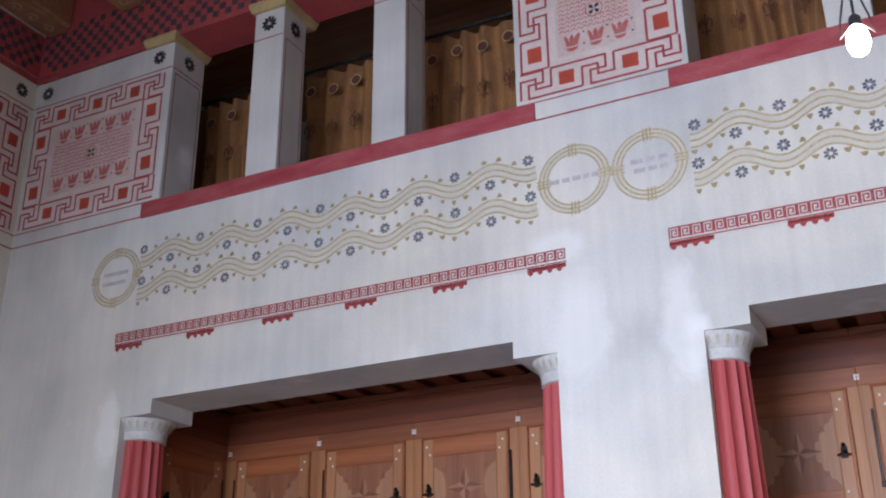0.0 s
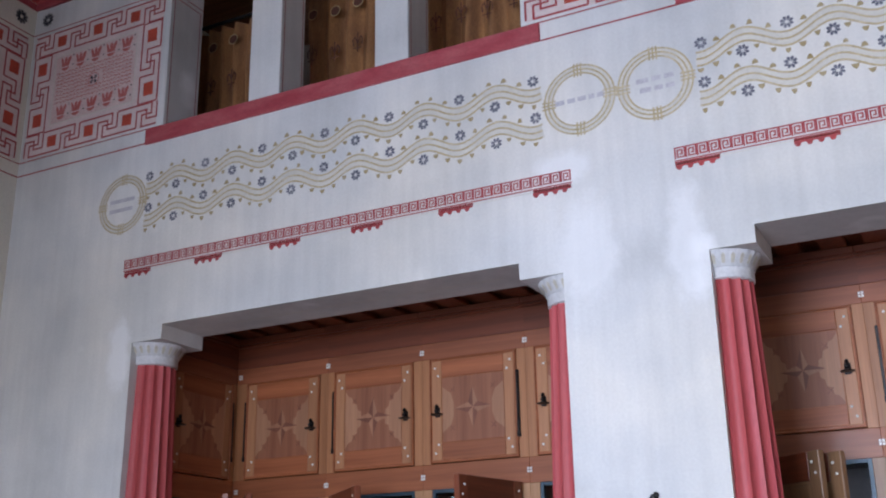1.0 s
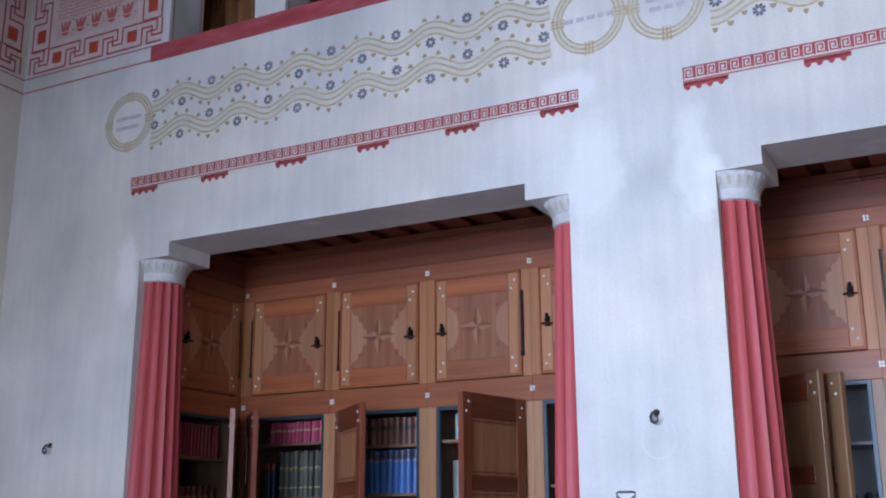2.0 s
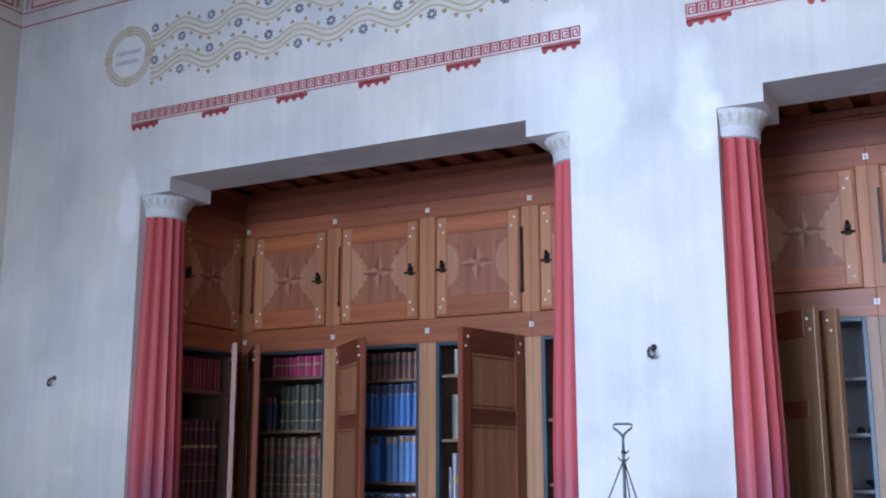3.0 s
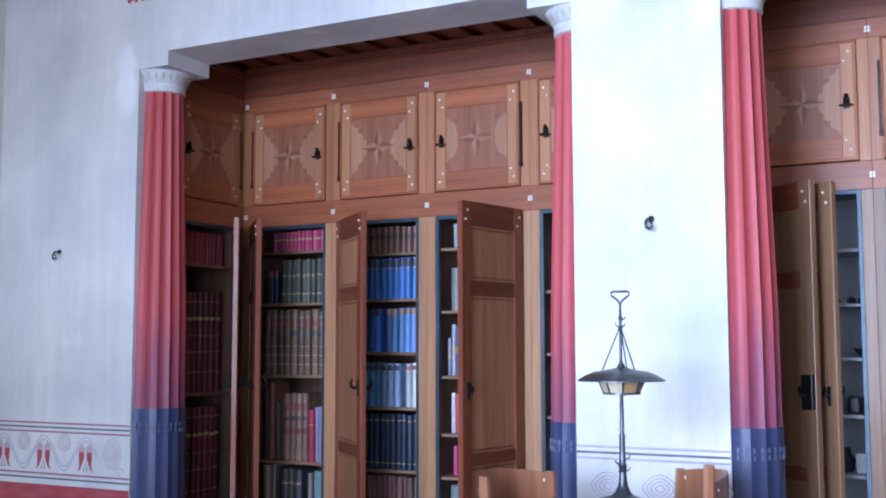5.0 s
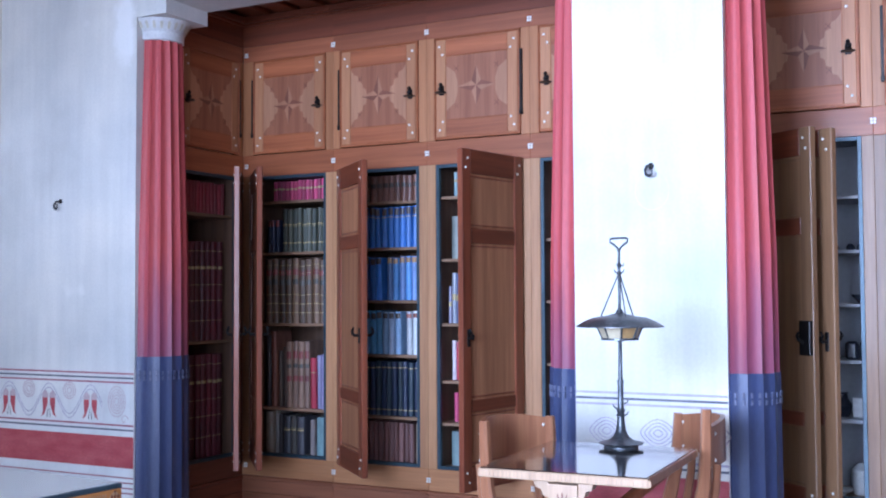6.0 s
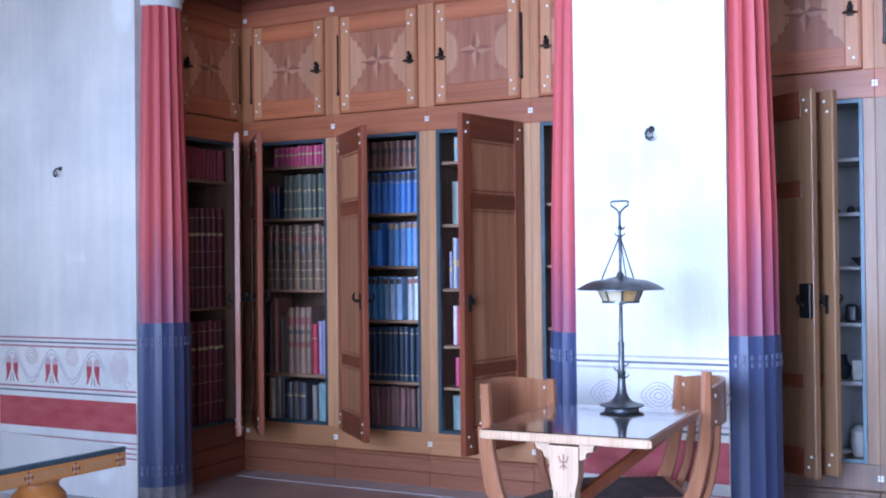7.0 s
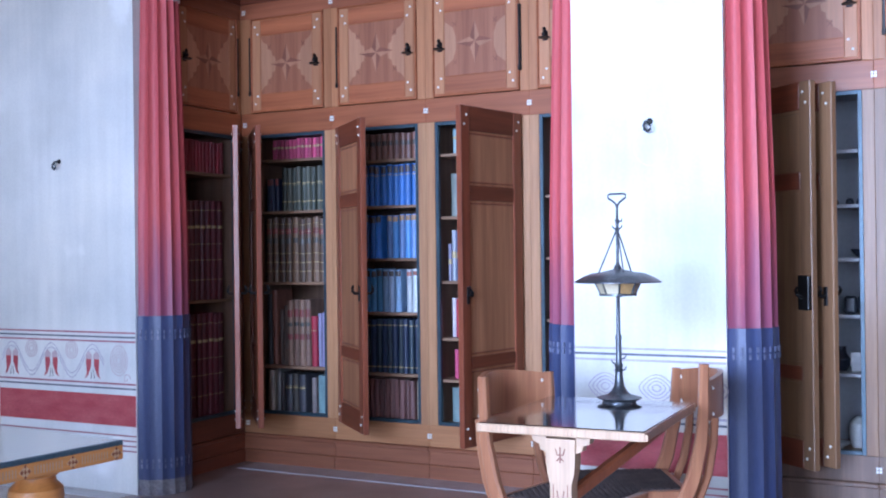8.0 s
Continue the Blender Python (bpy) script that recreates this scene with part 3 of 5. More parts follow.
def spiral_band(x0, count, step, parent, brackets):
    """A red running band of square spirals with lobed brackets under it."""
    lines = Paint(on_north)
    zb, zt = 3.350, 3.404
    s = zt - zb
    for i in range(count):
        a = x0 + i * step
        w = step * 0.86
        pts = [(0, 0), (0, 1), (1, 1), (1, 0.14), (0.26, 0.14), (0.26, 0.76), (0.74, 0.76), (0.74, 0.40), (0.48, 0.40)]
        lines.line([(a + u * w, zb + q * s) for u, q in pts], 0.0068)
    end = x0 + count * step
    lines.rect(x0 - 0.004, end, zb - 0.012, zb - 0.006)
    lines.done("spiral_band", RED, parent, "red painted band of square spirals")
    thin = Paint(on_north)
    thin.rect(x0, end, zb - 0.026, zb - 0.021)
    thin.done("thin_line", PALE_OCHRE, parent)
    for a, b in brackets:
        br = Paint(on_north)
        z0, z1 = 3.313, 3.336
        out = [(a, z1), (a, z0 - 0.006)]
        w = (b - a) / 4
        for k in range(4):
            c = a + w * (k + 0.5)
            out += [(c - w * 0.46, z0)] if k else []
            out += [(c + w * 0.26 * math.cos(math.pi + math.pi * j / 5) - w * 0.16, z0 - 0.013 * math.sin(math.pi * j / 5) - 0.004) for j in range(6)]
            out += [(c + w * 0.14, z0), (c + w * 0.4, z0)]
        out += [(b, z0), (b, z1)]
        br.poly(out)
        br.done("lobed_bracket", RED, parent, "red painted bracket with four lobes")


BR = [(0.993, 1.192), (1.509, 1.700), (2.020, 2.221), (2.538, 2.728), (3.048, 3.238), (3.556, 3.750)]
spiral_band(0.990, 54, 0.0512, wall_north, BR)
spiral_band(4.250, 54, 0.0512, wall_north, [(a + 3.255, b + 3.255) for a, b in BR])
wave_frieze(1.110, 3.622, 1.134, 0.4085, 0.0, wall_north)
wave_frieze(4.388, 6.90, 4.411, 0.385, -0.014, wall_north)
medallion(0.935, 3.768, 0.180, wall_north, [(-0.10, 0.09, 0.025), (-0.10, 0.08, -0.035)])
medallion(3.815, 3.757, 0.178, wall_north, [(-0.125, -0.075, 0), (-0.06, -0.02, 0), (-0.008, 0.035, 0), (0.048, 0.078, 0), (0.09, 0.125, 0)])
medallion(4.188, 3.748, 0.178, wall_north, [(-0.09, -0.03, 0.025), (-0.015, 0.03, 0.025), (0.045, 0.09, 0.025), (-0.075, -0.02, -0.025), (-0.005, 0.035, -0.025), (0.05, 0.09, -0.025)])


def key_panel(place, a0, a1, b0, b1, nx, nz, parent, flowers, left_cut=False):
    """A Greek key border of red lines and red squares round a field of small palmettes."""
    ln, sq = Paint(place), Paint(place)
    band = 0.165
    gr = Paint(lambda a, b, h: place(a, b, 0.0012))
    gr.rect(a0, a1, b0, b1)
    gr.done("pink_ground", PINK_GROUND, parent, "pale pink painted ground")
    # the meander between two squares: two interlocking strokes that cross in its middle
    rise = [(0, 0.05), (0, 0.70), (0.50, 0.70), (0.50, 0.33), (1, 0.33), (1, 0.95)]
    fall = [(0, 0.95), (0.74, 0.95), (0.74, 0.52), (0.26, 0.52), (0.26, 0.05), (1, 0.05)]

    def run(origin, du, dv, length, cells, square_first):
        w = length / cells
        for c in range(cells):
            at = lambda u, q: (origin[0] + du[0] * (c + u) * w + dv[0] * q * band, origin[1] + du[1] * (c + u) * w + dv[1] * q * band)
            if (c % 2 == 0) == square_first:
                for q in (0.05, 0.95):
                    ln.line([at(0, q), at(1, q)], 0.012)
                if square_first:
                    for u in ((0.0,) if c == 0 else (1.0,)):
                        ln.line([at(u, 0.05), at(u, 0.95)], 0.010)
                sq.poly([at(*q) for q in ((0.26, 0.28), (0.74, 0.26), (0.75, 0.73), (0.25, 0.74))])
            else:
                for h in (rise, fall):
                    ln.line([at(u, q) for u, q in h], 0.012)
    run((a0, b1 - band), (1, 0), (0, 1), a1 - a0, 2 * nx + 1, False)
    run((a0, b0), (1, 0), (0, 1), a1 - a0, 2 * nx + 1, False)
    run((a0, b0 + band), (0, 1), (1, 0), b1 - b0 - 2 * band, 2 * nz - 1, True)
    run((a1 - band, b0 + band), (0, 1), (1, 0), b1 - b0 - 2 * band, 2 * nz - 1, True)
    ln.done("greek_key_border", RED, parent, "red painted Greek key border")
    sq.done("red_squares", BRIGHT_RED, parent, "vermilion squares in the key border")
    c0, c1, d0, d1 = a0 + band + 0.04, a1 - band - 0.04, b0 + band + 0.035, b1 - band - 0.035
    fr = Paint(place)
    fr.line([(c0, d0), (c1, d0), (c1, d1), (c0, d1)], 0.006, True)
    fr.done("field_line", PALE_OCHRE, parent)
    fg = Paint(lambda a, b, h: place(a, b, 0.0016))
    fg.rect(c0, c1, d0, d1)
    fg.done("field_ground", FIELD_PINK, parent, "faded rose ground of the field")
    tul, dots, mesh_ = Paint(place), Paint(place), Paint(place)
    rnd = random.Random(int(a0 * 100) + 5)
    cx, cz = (c0 + c1) / 2, (d0 + d1) / 2
    if flowers:
        w = (c1 - c0 - 0.04) / flowers
        for row, s in ((d1 - 0.115, 1), (d0 + 0.02, 1)):
            for i in range(flowers):
                u = c0 + 0.02 + w * (i + 0.5)
                for q in (-1, 0, 1):
                    tul.poly([(u + q * w * 0.13 - 0.012, row + 0.032), (u + q * w * 0.13 + 0.012, row + 0.032), (u + q * w * 0.27 + 0.012, row + 0.085), (u + q * w * 0.31, row + 0.104), (u + q * w * 0.23 - 0.012, row + 0.085)])
                tul.poly([(u - w * 0.28, row + 0.024), (u - w * 0.16, row + 0.006), (u, row), (u + w * 0.16, row + 0.006), (u + w * 0.28, row + 0.024)])
                dots.disc(u + w * 0.5, row + 0.03, 0.006, 6)
                dots.disc(u + w * 0.5, row + 0.1, 0.006, 6)
        z = d0 + 0.14
        while z < d1 - 0.125:
            u = c0 + 0.02
            while u < c1 - 0.03:
                if abs(u - cx) > 0.045 or abs(z - cz) > 0.045:
                    t = rnd.uniform(-1, 1)
                    mesh_.line([(u, z), (u + 0.008, z + 0.012 + 0.004 * t), (u + 0.018, z + 0.012), (u + 0.024, z - 0.002 + 0.004 * t)], 0.005)
                u += 0.031
            z += 0.026
        dots.petals(cx, cz, 0.036, 4, 0.15, 0.30)
        mesh_.line([(cx + 0.045 * math.cos(i * 0.3927), cz + 0.045 * math.sin(i * 0.3927)) for i in range(16)], 0.005, True)
    else:
        for i in range(9):
            for j in range(7):
                dots.disc(c0 + (c1 - c0) * (i + 0.5 + 0.25 * (j % 2)) / 9, d0 + (d1 - d0) * (j + 0.5) / 7, 0.010, 7)
        z = d0 + 0.015
        while z < d1:
            u = c0 + 0.01
            while u < c1 - 0.02:
                mesh_.line([(u, z), (u + 0.012, z + 0.010), (u + 0.024, z)], 0.005)
                u += 0.03
            z += 0.02
    if flowers:
        tul.done("palmettes", PANEL_RED, parent, "faded red palmettes")
    mesh_.done("scroll_field", PANEL_RED, parent, "fine faded red scrollwork")
    dots.done("dots", BLACK, parent, "black painted dots")


piers = [o for o in scene.objects if o.name.startswith("gallery_pier")]
key_panel(on_north, 0.040, 1.145, 4.245, 5.130, 3, 2, piers[0], 5)
key_panel(on_north, 3.56, 4.39, 4.245, 5.125, 2, 2, piers[1], 3)
key_panel(on_west, 0.045, 1.175, 4.245, 5.125, 3, 2, wall_west, 0)
for p, x0, x1, par in ((on_north, 0.0, 1.200, piers[0]), (on_west, 0.0, 6.0, wall_west), (on_north, 3.53, 4.42, piers[1])):
    ln = Paint(p)
    ln.rect(x0, x1, 5.15, 5.157)
    ln.rect(x0, x1, 4.222, 4.229)
    if p is on_west:
        ln.rect(x0, x1, 4.128, 4.137)
    ln.done("red_line", RED, par)
    ros = Paint(p)
    for u in ((0.12, 1.085) if x0 == 0 else (3.62, 4.33)):
        ros.petals(u, 5.25, 0.052, 10, 0.22, 0.20)
    ros.done("rosette", BLACK, par, "black eight-petalled rosettes")
low = Paint(on_north)
low.rect(0.004, 1.078, 4.128, 4.137)
low.rect(3.63, 4.325, 4.118, 4.127)
low.done("red_line", RED, wall_north)
side = Paint(lambda a, b, h: (1.200 + h, a, b))
side.line([(0.03, LEDGE1 + 0.02), (0.03, 5.12), (0.27, 5.12), (0.27, LEDGE1 + 0.02)], 0.006)
side.rect(0.0, 0.3, 5.15, 5.156)
side.done("red_line", RED, piers[0])
side = Paint(lambda a, b, h: (1.200 + h, a, b))
side.petals(0.15, 5.25, 0.052, 10, 0.22, 0.20)
side.done("rosette", BLACK, piers[0])
wr = Paint(on_west)
wr.rect(0.0, 6.5, 5.348, 5.40)
wr.done("red_band", DADO_RED, wall_west)
wr = Paint(on_west)
wr.rect(0.0, 6.5, 5.402, 5.735)
wr.done("red_ground", ARCH_RED, wall_west)
wr = Paint(lambda a, b, h: (h + 0.002, -a, b))
for i in range(0, 24):
    for j in range(7):
        if (i + j) % 2 == 0 and (i * 7 + j * 3) % 23 and j < 6:
            wr.rect(0.02 + i * 0.049, 0.02 + i * 0.049 + 0.048, 5.42 + j * 0.049, 5.42 + j * 0.049 + 0.048)
wr.done("chequer_band", SOOT, wall_west)


def dado(x0, x1, parent, scroll):
    """The painted dado: thin red and blue lines, a scrolling frieze and a broad red band."""
    # on the pier, EYE paints the same red lines as overexposed to violet
    for mat, zs in ((PINK if scroll == "tulips" else EYE, (0.902, 0.852, 0.614)), (SLATE, (0.877, 0.588))):
        p = Paint(on_north)
        for z in zs:
            p.rect(x0, x1, z - 0.005, z + 0.005)
        p.done("dado_line", mat, parent)
    p = Paint(on_north)
    p.rect(x0, x1, 0.378, 0.552)
    p.done("dado_band", DADO_RED, parent, "broad oxide red band")
    p = Paint(on_north)
    for z in (0.325, 0.297, 0.268, 0.24):
        p.rect(x0, x1, z - 0.004, z + 0.004)
    p.done("dado_line", PINK, parent)
    if scroll == "tulips":
        tip = Paint(on_north)
        vine, tul, blk, ros = Paint(on_north), Paint(on_north), Paint(on_north), Paint(on_north)
        base = 0.434
        for off in (-0.012, 0.012):
            vine.line([(u * 0.01 + x0 + 0.02, 0.735 + off + 0.085 * math.cos(2 * math.pi * (u * 0.01 + x0 + 0.02 - base) / 0.328)) for u in range(0, 84)], 0.005)
        for k in (-1, 0, 1):
            c = base + 0.328 * k
            for s in (-1, 1):
                tul.poly([(c + s * 0.010, 0.712), (c + s * 0.010, 0.7475), (c + s * 0.052, 0.7475), (c + s * 0.050, 0.715), (c + s * 0.046, 0.668), (c + s * 0.060, 0.636), (c + s * 0.036, 0.652)])
                tip.poly([(c + s * 0.004, 0.748), (c + s * 0.006, 0.772), (c + s * 0.027, 0.792), (c + s * 0.048, 0.778), (c + s * 0.052, 0.748)])
                blk.poly([(c + s * 0.004, 0.70), (c + s * 0.016, 0.64), (c + s * 0.010, 0.635)])
            if k < 1:
                m = c + 0.164
                for r in (0.048, 0.034, 0.018):
                    ros.line([(m + r * math.cos(i * 0.3927), 0.795 + r * math.sin(i * 0.3927)) for i in range(16)], 0.006, True)
        for r in (0.085, 0.068, 0.052, 0.037, 0.02):
            ros.line([(0.962 + r * 0.75 * math.cos(i * 0.3), 0.745 + r * math.sin(i * 0.3)) for i in range(21)], 0.005, True)
        ros.line([(1.02 + 0.03 * (1 - i / 16) * math.cos(i * 0.5), 0.645 + 0.03 * (1 - i / 16) * math.sin(i * 0.5)) for i in range(14)], 0.005)
        vine.done("scrolling_vine", EYE, parent, "faded double scroll line")
        tul.done("tulips", DADO_RED, parent, "dark red tulip flowers")
        tip.done("tulip_tips", SPIRAL, parent, "faded pink tulip tops")
        blk.done("stamens", BLACK, parent)
        ros.done("spiral_rosettes", SPIRAL, parent, "faded red spirals")
    else:
        eye = Paint(on_north)
        for c in (x0 + 0.14, x0 + 0.37, x0 + 0.60):
            for r in (0.074, 0.056, 0.038, 0.019):
                eye.line([(c + r * 1.05 * math.cos(i * 0.314), 0.735 + r * 0.80 * math.sin(i * 0.314) * (1 - 0.45 * math.cos(i * 0.314) ** 2)) for i in range(20)], 0.0045, True)
        eye.done("eye_spirals", EYE, parent, "faded violet eye-shaped spirals")


dado(0.0, J0 - 0.002, wall_north, "tulips")
dado(J1 + 0.002, J0 + MODULE + 0.012, wall_north, "eyes")
soff = Paint(lambda a, b, h: (a, b, 2.987 - h))
soff.rect(1.55, 3.3, 0.170, 0.176)
soff.rect(1.55, 3.3, 0.188, 0.191)
soff.done("soffit_line", PALE_OCHRE, wall_north, "thin ochre lines on the soffit")


# ---- columns ----
LEAF = material("faint_leaf_paint", (0.58, 0.54, 0.44), 0.8, 0.1, 8.0, 60.0, bump=0.05)
BEAD = material("worn_dash_paint", (0.17, 0.18, 0.26), 0.6, 0.25, 10.0, 80.0, bump=0.1, tint=(0.07, 0.08, 0.15))
WORN_FOOT = material("worn_foot_paint", (0.20, 0.185, 0.19), 0.8, 0.25, 7.0, 60.0, bump=0.25, tint=(0.09, 0.085, 0.12))
def column(x, label):
    """An engaged column: fluted red shaft, blue foot, painted white capital with a ring of leaves."""
    cy, n = 0.18, 128

    def radius(z):
        return 0.174 - 0.010 * max(0, (z - 0.2) / 1.3) if z < 1.5 else 0.164 - 0.036 * (z - 1.5) / 1.3

    def flute(i, r, z):
        return r - 0.015 * math.sin(math.pi * ((i % 8) / 8.0)) ** 0.8

    def facet(i, r, z):
        return r - 0.009 * math.sin(math.pi * ((i % 8) / 8.0))
    col = thing("column", label, "column", Matrix.Translation((x, cy, 0)), "recess columns")
    zs = [0.998 + i * 0.1 for i in range(18)] + [2.79]
    part("shaft", lathe([(radius(z), z) for z in zs], n, ripple=flute), COL_RED, col, "fluted red shaft worn purple below", True)
    part("foot", lathe([(0.177, 0.085), (0.172, 0.998)], n, ripple=facet), COL_BLUE, col, "deep blue painted foot", True)
    part("worn_base", lathe([(0.181, 0.0), (0.181, 0.03), (0.178, 0.05), (0.177, 0.086)], n, ripple=facet), WORN_FOOT, col, "rubbed grey-brown base of the foot", True)
    for zc in (0.893, 0.175):
        for dz in (-0.015, 0.015):
            bd = []
            for i in range(32):
                a = 2 * math.pi * (i + 0.5) / 32
                m = Matrix.Rotation(a, 4, "Z")
                bd.append(moved(merge(box(0.168, 0.1755, -0.0045, 0.0045, zc + dz - 0.011, zc + dz + 0.011)), m))
            part("bead_row", merge(*bd), BEAD, col, "pale painted dashes")
    part("neck", lathe([(0.128, 2.785), (0.135, 2.79), (0.136, 2.835), (0.142, 2.84)], 48), COL_WHITE, col, "white painted neck band", True)
    part("echinus", lathe([(0.132, 2.836), (0.142, 2.85), (0.158, 2.876), (0.171, 2.895), (0.173, 2.904), (0.167, 2.905)], 96,
                          ripple=lambda i, r, z: r + (0.006 * abs(math.sin(math.pi * i / 4)) - 0.003) * (z > 2.86)), COL_WHITE, col, "flaring capital with a ring of leaves", True)
    lf = []
    for i in range(24):
        a = 2 * math.pi * i / 24
        lf.append(moved(merge(([(0.1475, -0.006, 2.848), (0.1475, 0.006, 2.848), (0.1655, 0.009, 2.878), (0.172, 0.0, 2.889), (0.1655, -0.009, 2.878)], [(0, 1, 2, 3, 4)])), Matrix.Rotation(a, 4, "Z")))
    part("leaf_ring", merge(*lf), LEAF, col, "faint ochre painted leaves")
    return col


COLUMN = "fluted red column with blue foot and white leaf capital in the recess jamb"
for x in (J0 + 0.009, J1 - 0.009, J0 + MODULE + 0.023, J1 + MODULE - 0.009):
    column(x, COLUMN)


# ---- recesses ----
RECESS = [(1.02, 3.71), (4.175, 6.865)]
for x0, x1 in RECESS:
    tagged(part("recess_ceiling", box(x0 - 0.4, x1 + 0.4, THICK, 1.6, 3.172, 3.36), DARK), "dark cedar ceiling of the recess", "ceiling", kind="structure")
    x = x0 + 0.10
    while x < x1 - 0.05:
        tagged(part("recess_joist", box(x, x + 0.125, THICK, 1.05, 3.14, 3.172, 0.004), DARK), "small cedar joist under the recess ceiling", "joist", "recess joists", "structure")
        x += 0.208
    tagged(part("recess_back", box(x0 - 0.5, x1 + 0.5, 1.56, 1.7, 0, 3.36), CASE), "dark wall behind the cabinets", "wall", kind="structure")


# ---- cabinets ----
DOOR_H = 0.605
stud_mesh = mesh_of("stud", lathe([(0.0072, 0.0), (0.0066, 0.003), (0.003, 0.0055)], 10), IVORY, True)
peg_mesh = mesh_of("ivory_peg", merge(*[box(a - 0.0058, a + 0.0058, -0.004, 0.0, b - 0.0064, b + 0.0064) for a in (-0.0075, 0.0075) for b in (-0.008, 0.008)]), IVORY)


def place_stud(parent, x, y, z):
    s = part("stud", stud_mesh, None, parent)
    s.matrix_local = pose(x, y, z, 90, 0, 0)


def knob(parent, x, y, z, side=1):
    """A black bronze latch: a lens-shaped plate under an upright turned knob."""
    g = lathe([(0.004, -0.004), (0.034, 0.0), (0.036, 0.004), (0.012, 0.010), (0.008, 0.012), (0.014, 0.020), (0.015, 0.027), (0.008, 0.034), (0.006, 0.040), (0.011, 0.047), (0.009, 0.056), (0.002, 0.062)], 14)
    k = part("latch_knob", moved(g, pose(x, y - 0.018, z, 0, 0, 0)), IRON, parent, "blackened bronze knob", True)
    part("backplate", box(x - 0.016, x + 0.016, y - 0.006, y, z - 0.012, z + 0.045, 0.003), IRON, parent)
    return k


def upper_door(w, hinge, parent, variant):
    """A square inlaid door, front towards -y, its lower left corner at the origin."""
    h = DOOR_H
    d = part("upper_door", box(0.004, w - 0.004, -0.018, 0.012, 0.004, h - 0.004, 0.004), CEDAR, parent, "inlaid cedar door with a compass star")
    st = 0.078
    part("stile", box(0.016, st, -0.024, -0.018, 0.016, h - 0.016, 0.003), DOOR_STILE, d)
    part("stile", box(w - st, w - 0.016, -0.024, -0.018, 0.016, h - 0.016, 0.003), DOOR_STILE, d)
    part("rail", box(st, w - st, -0.0235, -0.018, h - 0.115, h - 0.016, 0.003), CEDAR_X, d)
    part("rail", box(st, w - st, -0.0235, -0.018, 0.016, 0.115, 0.003), CEDAR_X, d)
    part("moulding", merge(box(0.0, 0.010, -0.028, -0.012, 0.0, h, 0.003), box(w - 0.010, w, -0.028, -0.012, 0.0, h, 0.003),
                           box(0.010, w - 0.010, -0.028, -0.012, 0.0, 0.010, 0.003), box(0.010, w - 0.010, -0.028, -0.012, h - 0.010, h, 0.003)), CEDAR_X, d)
    a0, a1, b0, b1 = st + 0.004, w - st - 0.004, 0.118, h - 0.118
    cx, cz, hw, hh = w / 2, h / 2, (a1 - a0) / 2, (b1 - b0) / 2
    pl = lambda a, b, q: (a, -0.0185 - q, b)
    field = Paint(pl)
    field.rect(a0, a1, b0, b1)
    field.done("inlay_field", INLAY_MID, d, "red-brown veneer field")
    for s in (-1, 1):
        tri = Paint(lambda a, b, q: (a, -0.0195 - q, b))
        e = cx + s * hw
        steps = [(1.0, 1.0), (1.0, 0.94), (0.88, 0.76), (0.74, 0.70), (0.72, 0.53), (0.58, 0.47), (0.55, 0.30), (0.44, 0.24), (0.41, 0.0)]
        pts = [(cx + s * hw * u, cz + hh * q) for u, q in steps] + [(cx + s * hw * u, cz - hh * q) for u, q in reversed(steps[:-1])]
        if variant == 2:
            pts = [(cx + s * hw * u, cz + hh * q) for u, q in ((1.0, 0.72), (0.72, 0.5), (0.62, 0.2), (0.62, -0.2), (0.72, -0.5), (1.0, -0.72))]
        tri.poly(pts)
        tri.done("inlay_wing", INLAY_LIGHT, d, "pale veneer wings")
    face = lambda a, b, q: (a, -0.0205 - q, b)
    R, r = hw * 0.62, hw * 0.15
    for k in range(4):
        t = k * math.pi / 2
        rot = lambda u, q: (cx + u * math.cos(t) - q * math.sin(t), cz + u * math.sin(t) + q * math.cos(t))
        ray = Paint(face)
        ray.poly([rot(0, 0), rot(r, r), rot(R, 0)])
        ray.done("star_ray", INLAY_DARK, d, "dark half of a star ray")
        ray = Paint(face)
        ray.poly([rot(0, 0), rot(R, 0), rot(r, -r)])
        ray.done("star_ray", STAR_PALE, d, "paler half of a star ray")
        u, q = hw * 0.66, hh * 0.60
        sx, sz = (1, 1, -1, -1)[k], (1, -1, 1, -1)[k]
        cross = Paint(face)
        cross.line([(cx + sx * u - 0.014, cz + sz * q - 0.014), (cx + sx * u + 0.014, cz + sz * q + 0.014)], 0.004)
        cross.line([(cx + sx * u - 0.014, cz + sz * q + 0.014), (cx + sx * u + 0.014, cz + sz * q - 0.014)], 0.004)
        cross.done("cross_inlay", INLAY_DARK, d)
    for sx in (0, 1):
        for sz in (0, 1):
            for dx, dz in ((0.038, 0.056), (0.058, 0.104)):
                place_stud(d, w - dx if sx else dx, -0.0235, h - dz if sz else dz)
    hx = 0.004 if hinge == "left" else w - 0.004
    s = -1 if hinge == "left" else 1
    part("hinge", merge(box(hx + s * 0.008 - 0.008, hx + s * 0.008 + 0.008, -0.03, -0.010, 0.13, h - 0.12, 0.003), box(hx + s * 0.008 - 0.010, hx + s * 0.008 + 0.010, -0.033, -0.010, 0.11, 0.14, 0.003)), IRON, d, "long black hinge")
    knob(d, w - 0.052 if hinge == "left" else 0.052, -0.022, h / 2 - 0.03)
    return d


